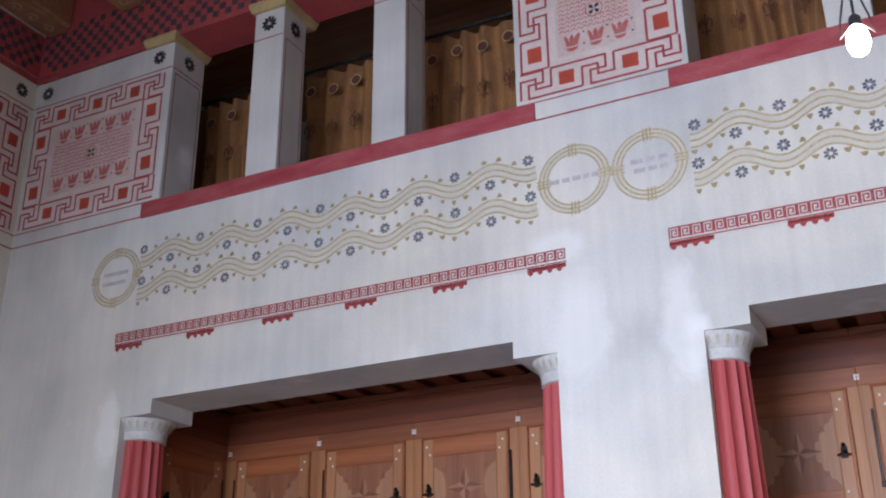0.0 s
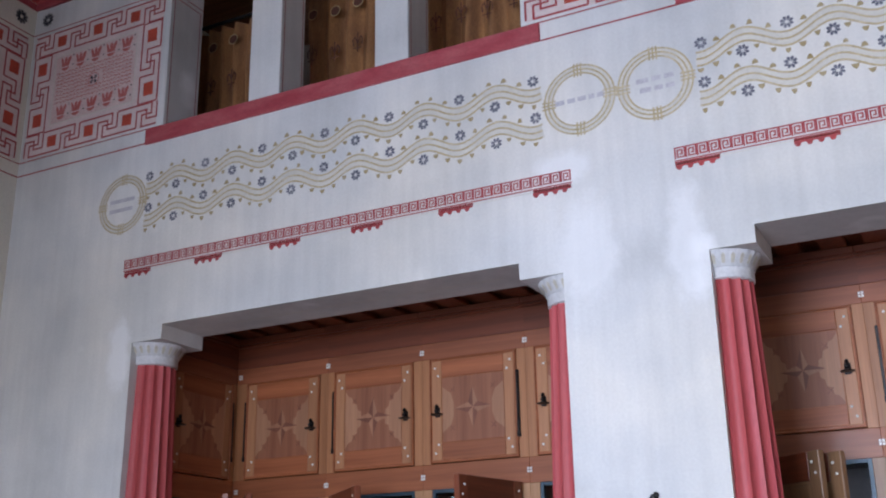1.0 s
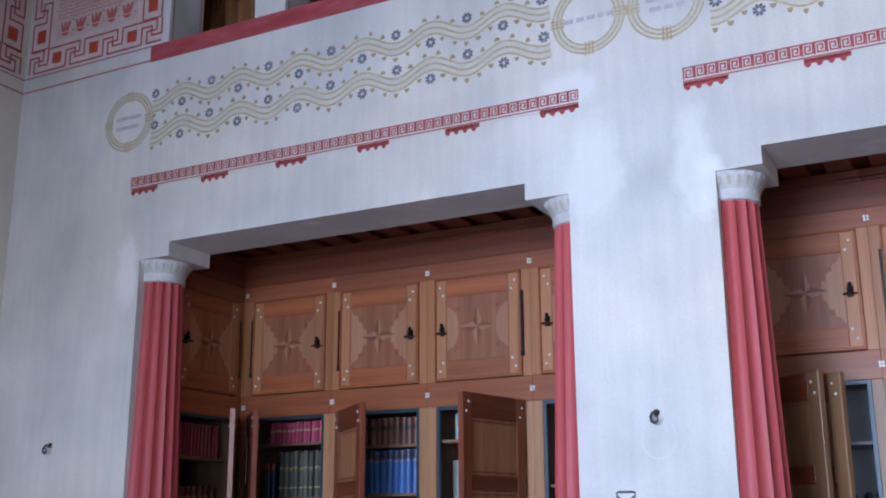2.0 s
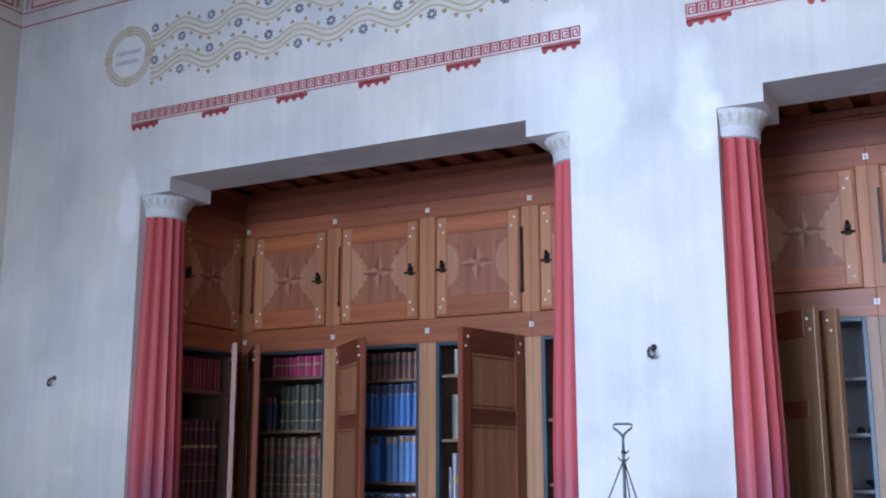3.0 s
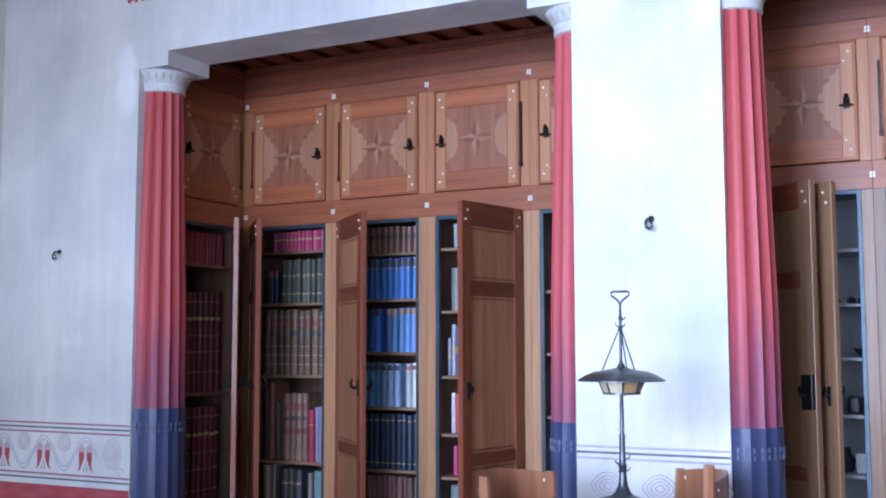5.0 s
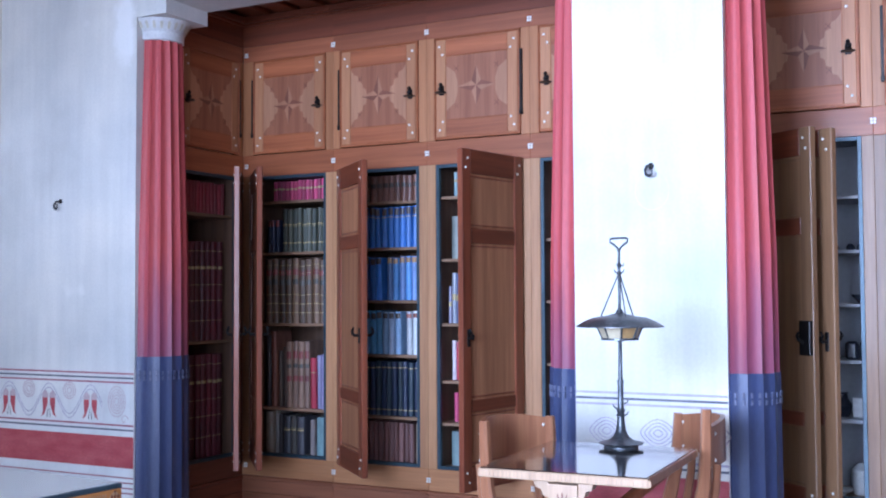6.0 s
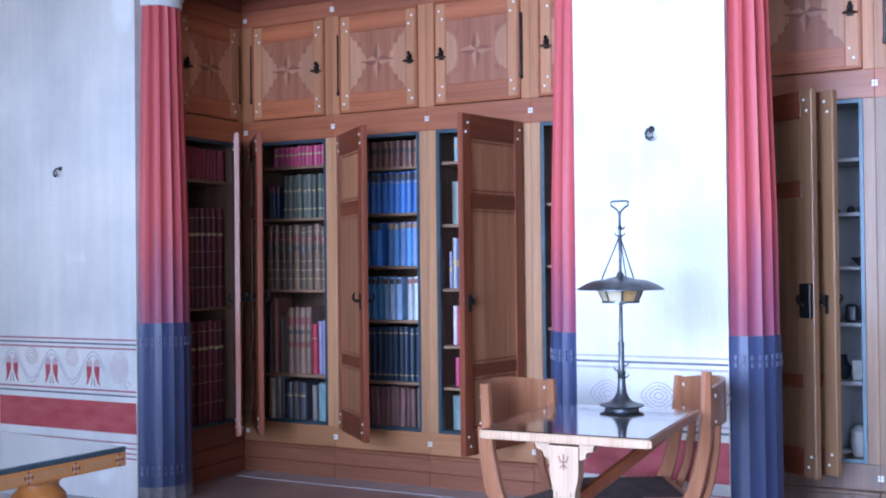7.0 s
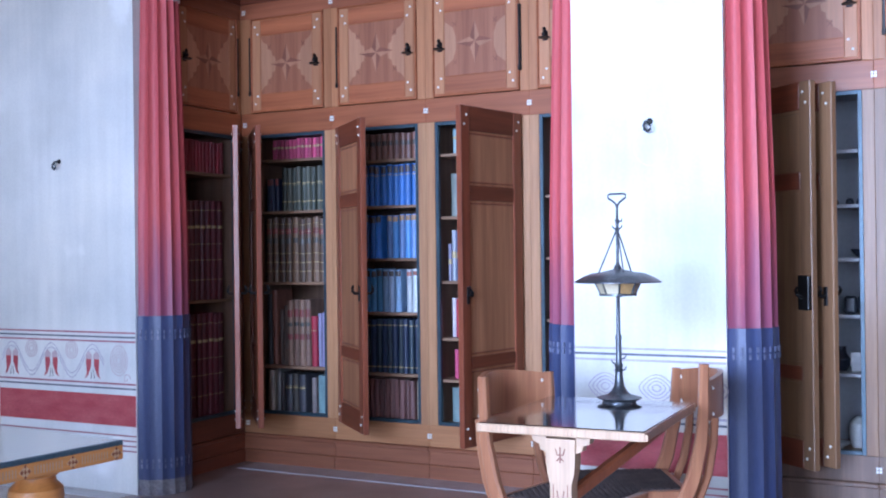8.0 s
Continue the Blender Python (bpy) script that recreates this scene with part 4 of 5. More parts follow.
def lower_door(w, h, parent, mat=DOOR_WOOD, panel=DOOR_PANEL, lock=False):
    """A tall panelled door from its hinge along +x, thickness round y = 0; both faces panelled."""
    t = 0.017
    d = part("lower_door", merge(box(0, 0.075, -t, t, 0, h, 0.004), box(w - 0.075, w, -t, t, 0, h, 0.004)), mat, parent, "tall panelled cedar door standing open")
    rails = [(0.0, 0.13), (0.41, 0.475), (h - 0.50, h - 0.42), (h - 0.13, h)]
    for z0, z1 in rails:
        part("rail", box(0.075, w - 0.075, -t + 0.002, t - 0.002, z0, z1, 0.003), DARK_X, d, "dark cross rail")
    for (_, z0), (z1, _) in zip(rails, rails[1:]):
        part("panel", box(0.075, w - 0.075, -0.007, 0.007, z0, z1), panel, d, "plain lighter panel")
        for s in (-1, 1):
            for z in (z0 + 0.012, z1 - 0.02):
                part("panel_bead", box(0.075, w - 0.075, s * 0.007 - 0.004, s * 0.007 + 0.004, z, z + 0.008), mat, d)
    for s in (-1, 1):
        for z0, z1 in ((h - 0.05, h - 0.10), (0.05, 0.10)):
            for x, z in ((w - 0.048, z0), (w - 0.030, z1), (0.030, z0), (0.048, z1)):
                g = part("stud", stud_mesh, None, d)
                g.matrix_local = pose(x, s * t, z, 90 if s < 0 else -90, 0, 0)
        part("lever", moved(merge(box(-0.012, 0.012, -0.006, 0, -0.045, 0.045, 0.003), tube([(0, -0.004, 0.0), (0, -0.030, 0.0), (-0.010, -0.040, 0.012), (-0.026, -0.036, 0.030), (-0.022, -0.03, 0.048)], [0.008, 0.009, 0.009, 0.008, 0.005])),
                            pose(w - 0.045, s * t, 0.80, 0, 0, 0 if s < 0 else 180)), IRON, d, "black bronze lever")
    if lock:
        part("lock_case", box(w - 0.075, w - 0.002, -t - 0.022, -t, 0.74, 0.90, 0.004), IRON, d, "black iron lock case")
    return d


def cabinet(m, w, hinge, variant, shelves, group, lined=False, door=None, lock=False, left=True, right=True, el=0.056, deep=False):
    """One cabinet unit: front plane at y = 0, from x = 0 to w; shelves: their top heights. door: (angle, from the left hinge?)."""
    label = "cedar cabinet, inlaid upper door, open lower door" if door else "cedar cabinet with inlaid upper door"
    c = thing("library_cabinet", label + (", grey shelves" if lined else ", full of books"), "cabinet", m, group)
    e, dep = 0.056, 0.40
    o = el - e
    inner = CASE_GREY if lined else CASE
    # deep: a return's grazing-light shade is put into darker rail and plinth colour
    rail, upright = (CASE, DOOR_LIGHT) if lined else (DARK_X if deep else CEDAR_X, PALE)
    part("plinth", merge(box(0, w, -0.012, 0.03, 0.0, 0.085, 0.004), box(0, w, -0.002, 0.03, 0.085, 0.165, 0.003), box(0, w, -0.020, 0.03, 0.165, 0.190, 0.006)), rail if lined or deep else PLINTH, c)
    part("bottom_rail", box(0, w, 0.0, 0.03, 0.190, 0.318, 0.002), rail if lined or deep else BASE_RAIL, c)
    part("middle_rail", box(0, w, 0.0, 0.03, 2.100, 2.240, 0.002), CEDAR_X, c)
    part("top_rail", box(0, w, 0.0, 0.03, 2.852, 2.950, 0.002), TOP_RAIL, c)
    part("frieze", merge(box(0, w, -0.004, 0.03, 2.950, 3.085), box(0, w, -0.028, 0.03, 3.085, 3.10, 0.004), box(0, w, -0.045, 0.03, 3.10, 3.14, 0.006)), DARK_X, c, "dark cedar frieze")
    for z0, z1 in ((0.318, 2.10), (2.24, 2.852)):
        mat = STILE_UP if z0 > 2 else upright
        part("stile", box(0.0, el, -0.001, 0.03, z0, z1, 0.002), mat, c, "honey cedar stile" if z0 > 2 else "pale wood stile")
        part("stile", box(w - e, w, -0.001, 0.03, z0, z1, 0.002), mat, c, "honey cedar stile" if z0 > 2 else "pale wood stile")
    part("side_panel", box(el - 0.012, el, 0.03, dep, 0.318, 2.10), inner, c)
    part("side_panel", box(w - e, w - e + 0.012, 0.03, dep, 0.318, 2.10), inner, c)
    part("back_panel", box(el - 0.012, w - e + 0.012, dep, dep + 0.014, 0.318, 2.10), inner, c)
    part("case_bottom", box(el, w - e, 0.03, dep, 0.30, 0.328), SHELF, c)
    part("case_top", box(el, w - e, 0.03, dep, 2.10, 2.12), inner, c)
    for z in shelves:
        part("shelf", box(el, w - e, 0.045, dep, z - 0.018, z, 0.002), CASE_GREY if lined else SHELF, c)
    f0, f1, q = el, w - e, 0.021
    part("steel_frame", merge(box(f0, f0 + q, 0.002, 0.028, 0.318, 2.10, 0.002), box(f1 - q, f1, 0.002, 0.028, 0.318, 2.10, 0.002),
                              box(f0 + q, f1 - q, 0.002, 0.028, 0.318, 0.318 + q, 0.002), box(f0 + q, f1 - q, 0.002, 0.028, 2.10 - q, 2.10, 0.002)), STEEL_BLUE, c, "blue steel frame round the shelves")
    ud = upper_door(w - e - el + 0.004, hinge, c, variant)
    ud.matrix_local = Matrix.Translation((el - 0.002, 0.010, 2.2435))
    if door:
        ang, at_left = door
        ld = lower_door(w - e - el, 1.80, c, *((DOOR_LIGHT, DOOR_LIGHT) if lined or lock else ()), lock=lock)
        ld.matrix_local = pose(el if at_left else w - e, -0.022, 0.305, 0, 0, ang)
        hx = el if at_left else w - e
        for z in (0.62, 1.19, 1.80):
            part("hinge", box(hx - 0.012, hx + 0.006, -0.012, 0.004, z - 0.06, z + 0.06, 0.003), IRON, c, "black hinge")
    for x in ([0.0] if left else []) + ([w] if right else []):
        for z in (2.170, 2.896, 0.252):
            pg = part("ivory_peg", peg_mesh, None, c)
            pg.matrix_local = Matrix.Translation((x, -0.0005, z))
    return c


FRONT = 1.05
U = 0.6605
north = lambda x: Matrix.Translation((x, FRONT, 0))
west_return = lambda x, y: Matrix.Translation((x, y, 0)) @ Matrix.Rotation(radians(90), 4, "Z")
G1 = "cabinets of the book recess"
SH = {
    "return": (1.055, 1.85),
    "one": (0.622, 1.158, 1.612, 1.942),
    "two": (0.605, 0.975, 1.302, 1.622, 1.902),
    "three": (0.585, 0.83, 1.165, 1.545, 1.915),
    "four": (0.585, 0.95, 1.30, 1.65),
    "grey": (0.71, 1.00, 1.28, 1.545, 1.815),
}
RW = FRONT - 0.385
# side-facing return: deep paints its shade as darker rails
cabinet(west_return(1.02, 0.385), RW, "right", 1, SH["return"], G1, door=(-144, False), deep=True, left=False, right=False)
first = cabinet(north(1.020), U + 0.039, "left", 1, SH["one"], G1, door=(-48, True), left=False, el=0.092)
for z in (2.170, 2.896, 0.252):
    pg = part("ivory_peg", peg_mesh, None, first)
    pg.matrix_local = Matrix.Translation((0.030, -0.0015, z))
cabinet(north(1.056 + 0.663), U, "left", 1, SH["two"], G1, door=(-42, True), left=False)
cabinet(north(1.056 + 0.663 + U), U, "right", 2, SH["three"], G1, door=(-102, False), left=False)
cabinet(north(1.056 + 0.663 + 2 * U), 0.66, "right", 2, SH["four"], G1, door=(-100, False), left=False)
G2 = "cabinets of the collection recess"
# again a return, with the shade painted into its rails
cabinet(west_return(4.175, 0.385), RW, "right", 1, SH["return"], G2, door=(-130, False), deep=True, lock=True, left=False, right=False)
cabinet(north(4.175), 0.6695, "left", 1, SH["grey"], G2, lined=True, door=(-34, True), left=False, el=0.092)
cabinet(north(4.190 + 0.6545), U, "left", 1, SH["grey"], G2, lined=True, left=False)
cabinet(north(4.190 + 0.6545 + U), U, "right", 2, SH["grey"], G2, lined=True, left=False)
cabinet(north(4.190 + 0.6545 + 2 * U), U, "right", 2, SH["grey"], G2, lined=True, left=False)
for x0, x1 in RECESS:
    tagged(part("recess_side", box(x1 + 0.002, x1 + 0.03, THICK, 1.5, 0, 3.24), CEDAR), "plain cedar side of the recess", "panelling", kind="structure")
    tagged(part("recess_side", box(x0 - 0.03, x0 + 0.006, THICK, 0.384, 0, 3.24), CEDAR), "plain cedar side of the recess", "panelling", kind="structure")

# ---- books ----
CLOTH = {}


def cloth(c, rough=0.45):
    if c not in CLOTH:
        CLOTH[c] = material("book_cloth", tuple(min(0.8, q * 1.3) for q in c), rough, 0.15, 8.0, 70.0, (4, 4, 1), 0.1, 0.0, None, 0.34, 0.2)
    return CLOTH[c]


GOLD = material("gilt_lettering", (0.55, 0.42, 0.20), 0.45, 0.2, 20.0, 80.0, bump=0.0)
PAPER = material("page_edges", (0.58, 0.52, 0.42), 0.9, 0.1, 4.0, 200.0, bump=0.1)
BOOKS = {}


def book_mesh(w, h, d, c, ribs):
    """A bound book, spine towards -y, standing at the origin: boards, rounded spine, raised bands."""
    key = (w, h, d, c, ribs)
    if key in BOOKS:
        return BOOKS[key]
    out = [(w, 0.008), (w, d), (w - 0.003, d), (w - 0.003, 0.02), (0.003, 0.02), (0.003, d), (0, d), (0, 0.008)]
    arc = [(w / 2 - w / 2 * math.cos(math.pi * i / 6), 0.008 - min(0.019, w * 0.44) * math.sin(math.pi * i / 6)) for i in range(1, 6)]
    pts = out + arc
    n = len(pts)
    v = [(x, y, 0) for x, y in pts] + [(x, y, h) for x, y in pts]
    f = [list(range(n)), [n + i for i in range(n)]] + [[i, (i + 1) % n, n + (i + 1) % n, n + i] for i in range(n)]
    geo = (v, f)
    for k in range(ribs):
        z = h * (0.14 + 0.72 * k / max(1, ribs - 1))
        ring = [(0.0015, 0.004)] + [(x, y - 0.0025) for x, y in arc] + [(w - 0.0015, 0.004)]
        m = len(ring)
        rv = [(x, y, z - 0.003) for x, y in ring] + [(x, y, z + 0.003) for x, y in ring]
        geo = merge(geo, (rv, [[i, i + 1, m + i + 1, m + i] for i in range(m - 1)] + [list(range(m)), [m + i for i in range(m)]]))
    BOOKS[key] = mesh_of("book", geo, cloth(c))
    return BOOKS[key]


label_cache = {}


def spine_label(w, h, z0, z1, mat):
    key = (w, round(z0, 3), round(z1, 3), mat.name)
    if key not in label_cache:
        arc = [(w / 2 - w / 2 * 0.97 * math.cos(math.pi * i / 6), 0.0070 - min(0.0192, w * 0.445) * math.sin(math.pi * i / 6)) for i in range(0, 7)]
        m = len(arc)
        v = [(x, y, z0) for x, y in arc] + [(x, y, z1) for x, y in arc]
        label_cache[key] = mesh_of("spine_label", (v, [[i, i + 1, m + i + 1, m + i] for i in range(m - 1)]), mat, True)
    return label_cache[key]


RED_LABEL, GREEN_LABEL, DARK_LABEL = cloth((0.19, 0.045, 0.04)), cloth((0.06, 0.055, 0.045)), cloth((0.05, 0.035, 0.03))


def row(cab, x0, x1, z, y, specs, label, group, ribs=0, tabs=(), rnd=None):
    """A row of books on a shelf of a cabinet, from x0 to x1 in the cabinet's own axes. specs: a repeating list of (width, height, colour)."""
    rnd = rnd or random.Random(int(x0 * 1000 + z * 777))
    x, k = x0, 0
    while True:
        w, h, c = specs[k % len(specs)]
        if x + w > x1:
            break
        hh = round(h + rnd.choice((-0.004, 0.0, 0.003)), 3)
        b = new("book", book_mesh(w, hh, 0.17, c, ribs))
        yy = y + rnd.uniform(-0.005, 0.006)
        tilt = rnd.choice((0, 0, 0, 0, 0.8, -0.6))
        b.matrix_world = cab @ pose(x, yy, z, 0, tilt, 0)
        tagged(b, label + " on a cabinet shelf" if len(label.split()) < 5 else label, "book", group)
        pg = part("pages", box(0.0032, w - 0.0032, 0.0202, 0.165, 0.004, hh - 0.004), PAPER, b) if k % 3 == 0 else None
        for t0, t1, mt in tabs:
            part("spine_label", spine_label(w, hh, hh * t0, hh * t1, mt), None, b, "gilt title panel" if mt is GOLD else "leather title label")
        x += w + rnd.uniform(0.0012, 0.0032)
        k += 1


WINE, GREENISH, NAVY, BLUE = (0.22, 0.02, 0.04), (0.055, 0.065, 0.05), (0.02, 0.03, 0.07), (0.06, 0.19, 0.55)
PINKISH, BROWN, GREYB, LILAC, PALEB = (0.42, 0.05, 0.13), (0.14, 0.06, 0.04), (0.30, 0.30, 0.28), (0.26, 0.24, 0.36), (0.25, 0.38, 0.55)
CRIMSON, SAND, TEAL, CYAN, WHITE_B = (0.40, 0.03, 0.06), (0.38, 0.30, 0.22), (0.16, 0.25, 0.26), (0.10, 0.30, 0.52), (0.45, 0.48, 0.50)
# return cabinet, tall wine-red volumes
m = west_return(1.02, 0.385)
row(m, 0.085, 0.58, 0.328, 0.075, [(0.050, 0.64, (0.10, 0.012, 0.02))], "tall wine-red leather folio volume on a cabinet shelf", "books in the corner cabinet", 6, ((0.72, 0.75, GOLD), (0.20, 0.206, GOLD), (0.40, 0.406, GOLD), (0.56, 0.566, GOLD), (0.90, 0.906, GOLD)))
row(m, 0.085, 0.58, 1.055, 0.075, [(0.050, 0.62, (0.10, 0.012, 0.02))], "tall wine-red leather folio volume on a cabinet shelf", "books in the corner cabinet", 6, ((0.72, 0.75, GOLD), (0.20, 0.206, GOLD), (0.40, 0.406, GOLD), (0.56, 0.566, GOLD), (0.90, 0.906, GOLD)))
row(m, 0.085, 0.58, 1.85, 0.075, [(0.030, 0.20, (0.20, 0.01, 0.02))], "dark red cloth volume on a cabinet shelf", "books in the corner cabinet")
# first unit
m = north(1.056)
row(m, 0.14, 0.592, 1.942, 0.09, [(0.030, 0.132, PINKISH), (0.028, 0.130, (0.36, 0.04, 0.10))], "small raspberry-red cloth volume with a gilt band", "small red books", 0, ((0.55, 0.65, GOLD),))
row(m, 0.09, 0.21, 1.612, 0.09, [(0.030, 0.215, NAVY)], "navy volume with a red title label", "green and navy books", 0, ((0.80, 0.98, RED_LABEL),))
row(m, 0.215, 0.592, 1.612, 0.09, [(0.036, 0.275, GREENISH), (0.035, 0.278, (0.07, 0.075, 0.055))], "dark green half-leather volume with gilt bands", "green and navy books", 4, ((0.60, 0.66, GOLD), (0.2, 0.23, GOLD)))
row(m, 0.085, 0.592, 1.158, 0.085, [(0.050, 0.405, (0.125, 0.075, 0.045)), (0.049, 0.410, (0.15, 0.09, 0.055)), (0.051, 0.403, (0.10, 0.06, 0.038))], "large tan calf folio with red and green labels", "calf folios", 6, ((0.75, 0.83, RED_LABEL), (0.60, 0.68, GREEN_LABEL), (0.44, 0.452, GOLD), (0.30, 0.312, GOLD), (0.16, 0.172, GOLD), (0.90, 0.912, GOLD), (0.785, 0.795, GOLD)))
row(m, 0.085, 0.165, 0.622, 0.10, [(0.035, 0.46, (0.05, 0.05, 0.06)), (0.040, 0.48, (0.30, 0.12, 0.08))], "tall plain folder volume", "mixed tall books", 0)
row(m, 0.175, 0.250, 0.622, 0.11, [(0.024, 0.36, (0.16, 0.12, 0.10)), (0.040, 0.38, (0.20, 0.15, 0.12))], "brown leather volume", "mixed tall books", 0)
row(m, 0.255, 0.435, 0.622, 0.085, [(0.043, 0.42, (0.21, 0.13, 0.09)), (0.042, 0.42, (0.18, 0.11, 0.08))], "tan calf volume with red labels", "mixed tall books", 5, ((0.74, 0.86, RED_LABEL), (0.60, 0.66, GREEN_LABEL), (0.40, 0.48, RED_LABEL)))
row(m, 0.437, 0.485, 0.622, 0.085, [(0.044, 0.315, CRIMSON)], "crimson cloth volume", "mixed tall books", 0, ((0.70, 0.72, GOLD),))
row(m, 0.488, 0.575, 0.622, 0.085, [(0.028, 0.335, LILAC), (0.029, 0.345, (0.20, 0.18, 0.30))], "lilac-grey cloth volume", "mixed tall books", 2)
row(m, 0.575, 0.600, 0.622, 0.085, [(0.020, 0.43, (0.10, 0.16, 0.28))], "slim blue volume", "mixed tall books", 0)
row(m, 0.09, 0.155, 0.328, 0.085, [(0.055, 0.26, SAND)], "thick sand-coloured volume", "bottom row books", 0)
row(m, 0.160, 0.225, 0.328, 0.085, [(0.025, 0.27, GREYB), (0.03, 0.25, (0.08, 0.07, 0.07))], "grey paper-bound volume", "bottom row books", 0)
row(m, 0.230, 0.425, 0.328, 0.085, [(0.055, 0.235, (0.05, 0.05, 0.06)), (0.045, 0.245, (0.08, 0.07, 0.06))], "black leather volume with gilt lines", "bottom row books", 5, ((0.62, 0.70, GOLD),))
row(m, 0.43, 0.47, 0.328, 0.085, [(0.034, 0.22, (0.22, 0.18, 0.17))], "brown half-leather volume", "bottom row books", 3)
row(m, 0.475, 0.585, 0.328, 0.085, [(0.095, 0.235, TEAL)], "broad grey-green box volume", "bottom row books", 0)
# second unit
m = north(1.056 + 0.663)
row(m, 0.08, 0.580, 1.902, 0.095, [(0.042, 0.165, BROWN), (0.040, 0.160, (0.17, 0.08, 0.06))], "small brown leather volume with gilt bands", "brown leather books", 3, ((0.55, 0.72, DARK_LABEL),))
row(m, 0.08, 0.580, 1.622, 0.08, [(0.041, 0.248, BLUE), (0.041, 0.250, (0.07, 0.21, 0.58))], "bright blue cloth volume with a dark title label", "bright blue books", 0, ((0.80, 0.97, DARK_LABEL), (0.74, 0.76, GOLD)))
row(m, 0.08, 0.330, 1.302, 0.08, [(0.042, 0.262, (0.05, 0.17, 0.50))], "blue cloth volume with a dark title label", "bright blue books", 0, ((0.84, 0.98, DARK_LABEL),))
row(m, 0.335, 0.580, 1.302, 0.08, [(0.042, 0.262, (0.12, 0.20, 0.40)), (0.040, 0.262, (0.09, 0.24, 0.50))], "faded blue cloth volume with a brown label", "bright blue books", 0, ((0.86, 0.98, cloth((0.30, 0.17, 0.08))),))
row(m, 0.08, 0.300, 0.975, 0.08, [(0.042, 0.262, CYAN)], "sky-blue paper volume with a dark label", "pale blue books", 0, ((0.82, 0.96, DARK_LABEL),))
row(m, 0.303, 0.470, 0.975, 0.08, [(0.042, 0.262, PALEB), (0.04, 0.262, (0.34, 0.42, 0.56))], "pale grey-blue paper volume with a dark label", "pale blue books", 0, ((0.84, 0.96, DARK_LABEL),))
row(m, 0.472, 0.590, 0.975, 0.08, [(0.040, 0.262, WHITE_B)], "off-white paper volume with a red-brown label", "pale blue books", 0, ((0.85, 0.95, cloth((0.25, 0.08, 0.06))),))
row(m, 0.14, 0.590, 0.605, 0.08, [(0.036, 0.325, (0.015, 0.025, 0.06)), (0.035, 0.325, (0.02, 0.035, 0.05))], "navy leather volume with gilt lines", "navy books", 0, ((0.88, 0.90, GOLD), (0.10, 0.12, GOLD)))
row(m, 0.09, 0.530, 0.328, 0.085, [(0.034, 0.235, (0.16, 0.07, 0.06)), (0.033, 0.235, (0.20, 0.10, 0.09))], "faded maroon cloth volume", "maroon books", 0)
row(m, 0.532, 0.598, 0.328, 0.085, [(0.030, 0.235, SAND)], "sand-coloured volume", "maroon books", 0)
# third unit, books only towards the open door
m = north(1.056 + 0.663 + U)
row(m, 0.115, 0.590, 1.915, 0.12, [(0.028, 0.150, TEAL), (0.026, 0.155, (0.20, 0.28, 0.24))], "small grey-green volume", "mixed books behind the half-open door", 0, ((0.6, 0.7, GOLD),))
row(m, 0.100, 0.165, 1.545, 0.12, [(0.060, 0.255, (0.18, 0.20, 0.18))], "thick grey-green volume", "mixed books behind the half-open door", 0)
row(m, 0.167, 0.590, 1.545, 0.12, [(0.028, 0.255, (0.40, 0.12, 0.20)), (0.03, 0.25, (0.28, 0.24, 0.23)), (0.026, 0.25, (0.30, 0.05, 0.10))], "pink and red cloth volume", "mixed books behind the half-open door", 0)
row(m, 0.075, 0.590, 1.165, 0.12, [(0.022, 0.22, LILAC), (0.030, 0.30, (0.28, 0.29, 0.34)), (0.036, 0.29, (0.10, 0.16, 0.34)), (0.026, 0.28, (0.42, 0.16, 0.10)), (0.034, 0.30, (0.05, 0.05, 0.08))], "tall paper-bound volume among mixed books", "mixed books behind the half-open door", 0, ((0.45, 0.58, GOLD),))
row(m, 0.095, 0.590, 0.83, 0.12, [(0.026, 0.235, (0.45, 0.40, 0.42)), (0.030, 0.23, CRIMSON), (0.025, 0.24, (0.36, 0.10, 0.22)), (0.03, 0.225, (0.28, 0.03, 0.06))], "red and grey cloth volume", "mixed books behind the half-open door", 0)
row(m, 0.11, 0.590, 0.585, 0.12, [(0.028, 0.17, PINKISH), (0.024, 0.168, (0.40, 0.20, 0.28))], "small pink cloth volume", "mixed books behind the half-open door", 0)
row(m, 0.090, 0.590, 0.328, 0.12, [(0.070, 0.20, (0.26, 0.36, 0.36)), (0.04, 0.22, (0.06, 0.06, 0.07))], "grey-green marbled volume", "mixed books behind the half-open door", 0)

# ---- small finds on the grey shelves ----
g0 = 4.211


def find(name, geo, mat, label, smooth=True):
    return tagged(part(name, geo, mat, smooth=smooth), label, "small find", "finds on the grey shelves")


GLAZE = material("black_glaze", (0.03, 0.035, 0.05), 0.25, 0.2, 10.0, 60.0, bump=0.05)
MARBLE = material("pale_marble", (0.70, 0.70, 0.68), 0.4, 0.1, 6.0, 50.0, bump=0.05)
for k, (x, z, r) in enumerate(((0.50, 1.545, 0.022), (0.545, 1.545, 0.016), (0.58, 1.545, 0.02), (0.43, 1.545, 0.018))):
    find("fragment", lathe([(r * 0.8, z), (r, z + 0.012), (r * 0.7, z + 0.028), (r * 0.3, z + 0.034)], 9, g0 + x, FRONT + 0.14), GLAZE, "small dark pottery fragment on a grey shelf")
find("bowl", lathe([(0.025, 1.28), (0.02, 1.285), (0.05, 1.315), (0.052, 1.325)], 20, g0 + 0.55, FRONT + 0.16), GLAZE, "small dark glazed bowl on a grey shelf")
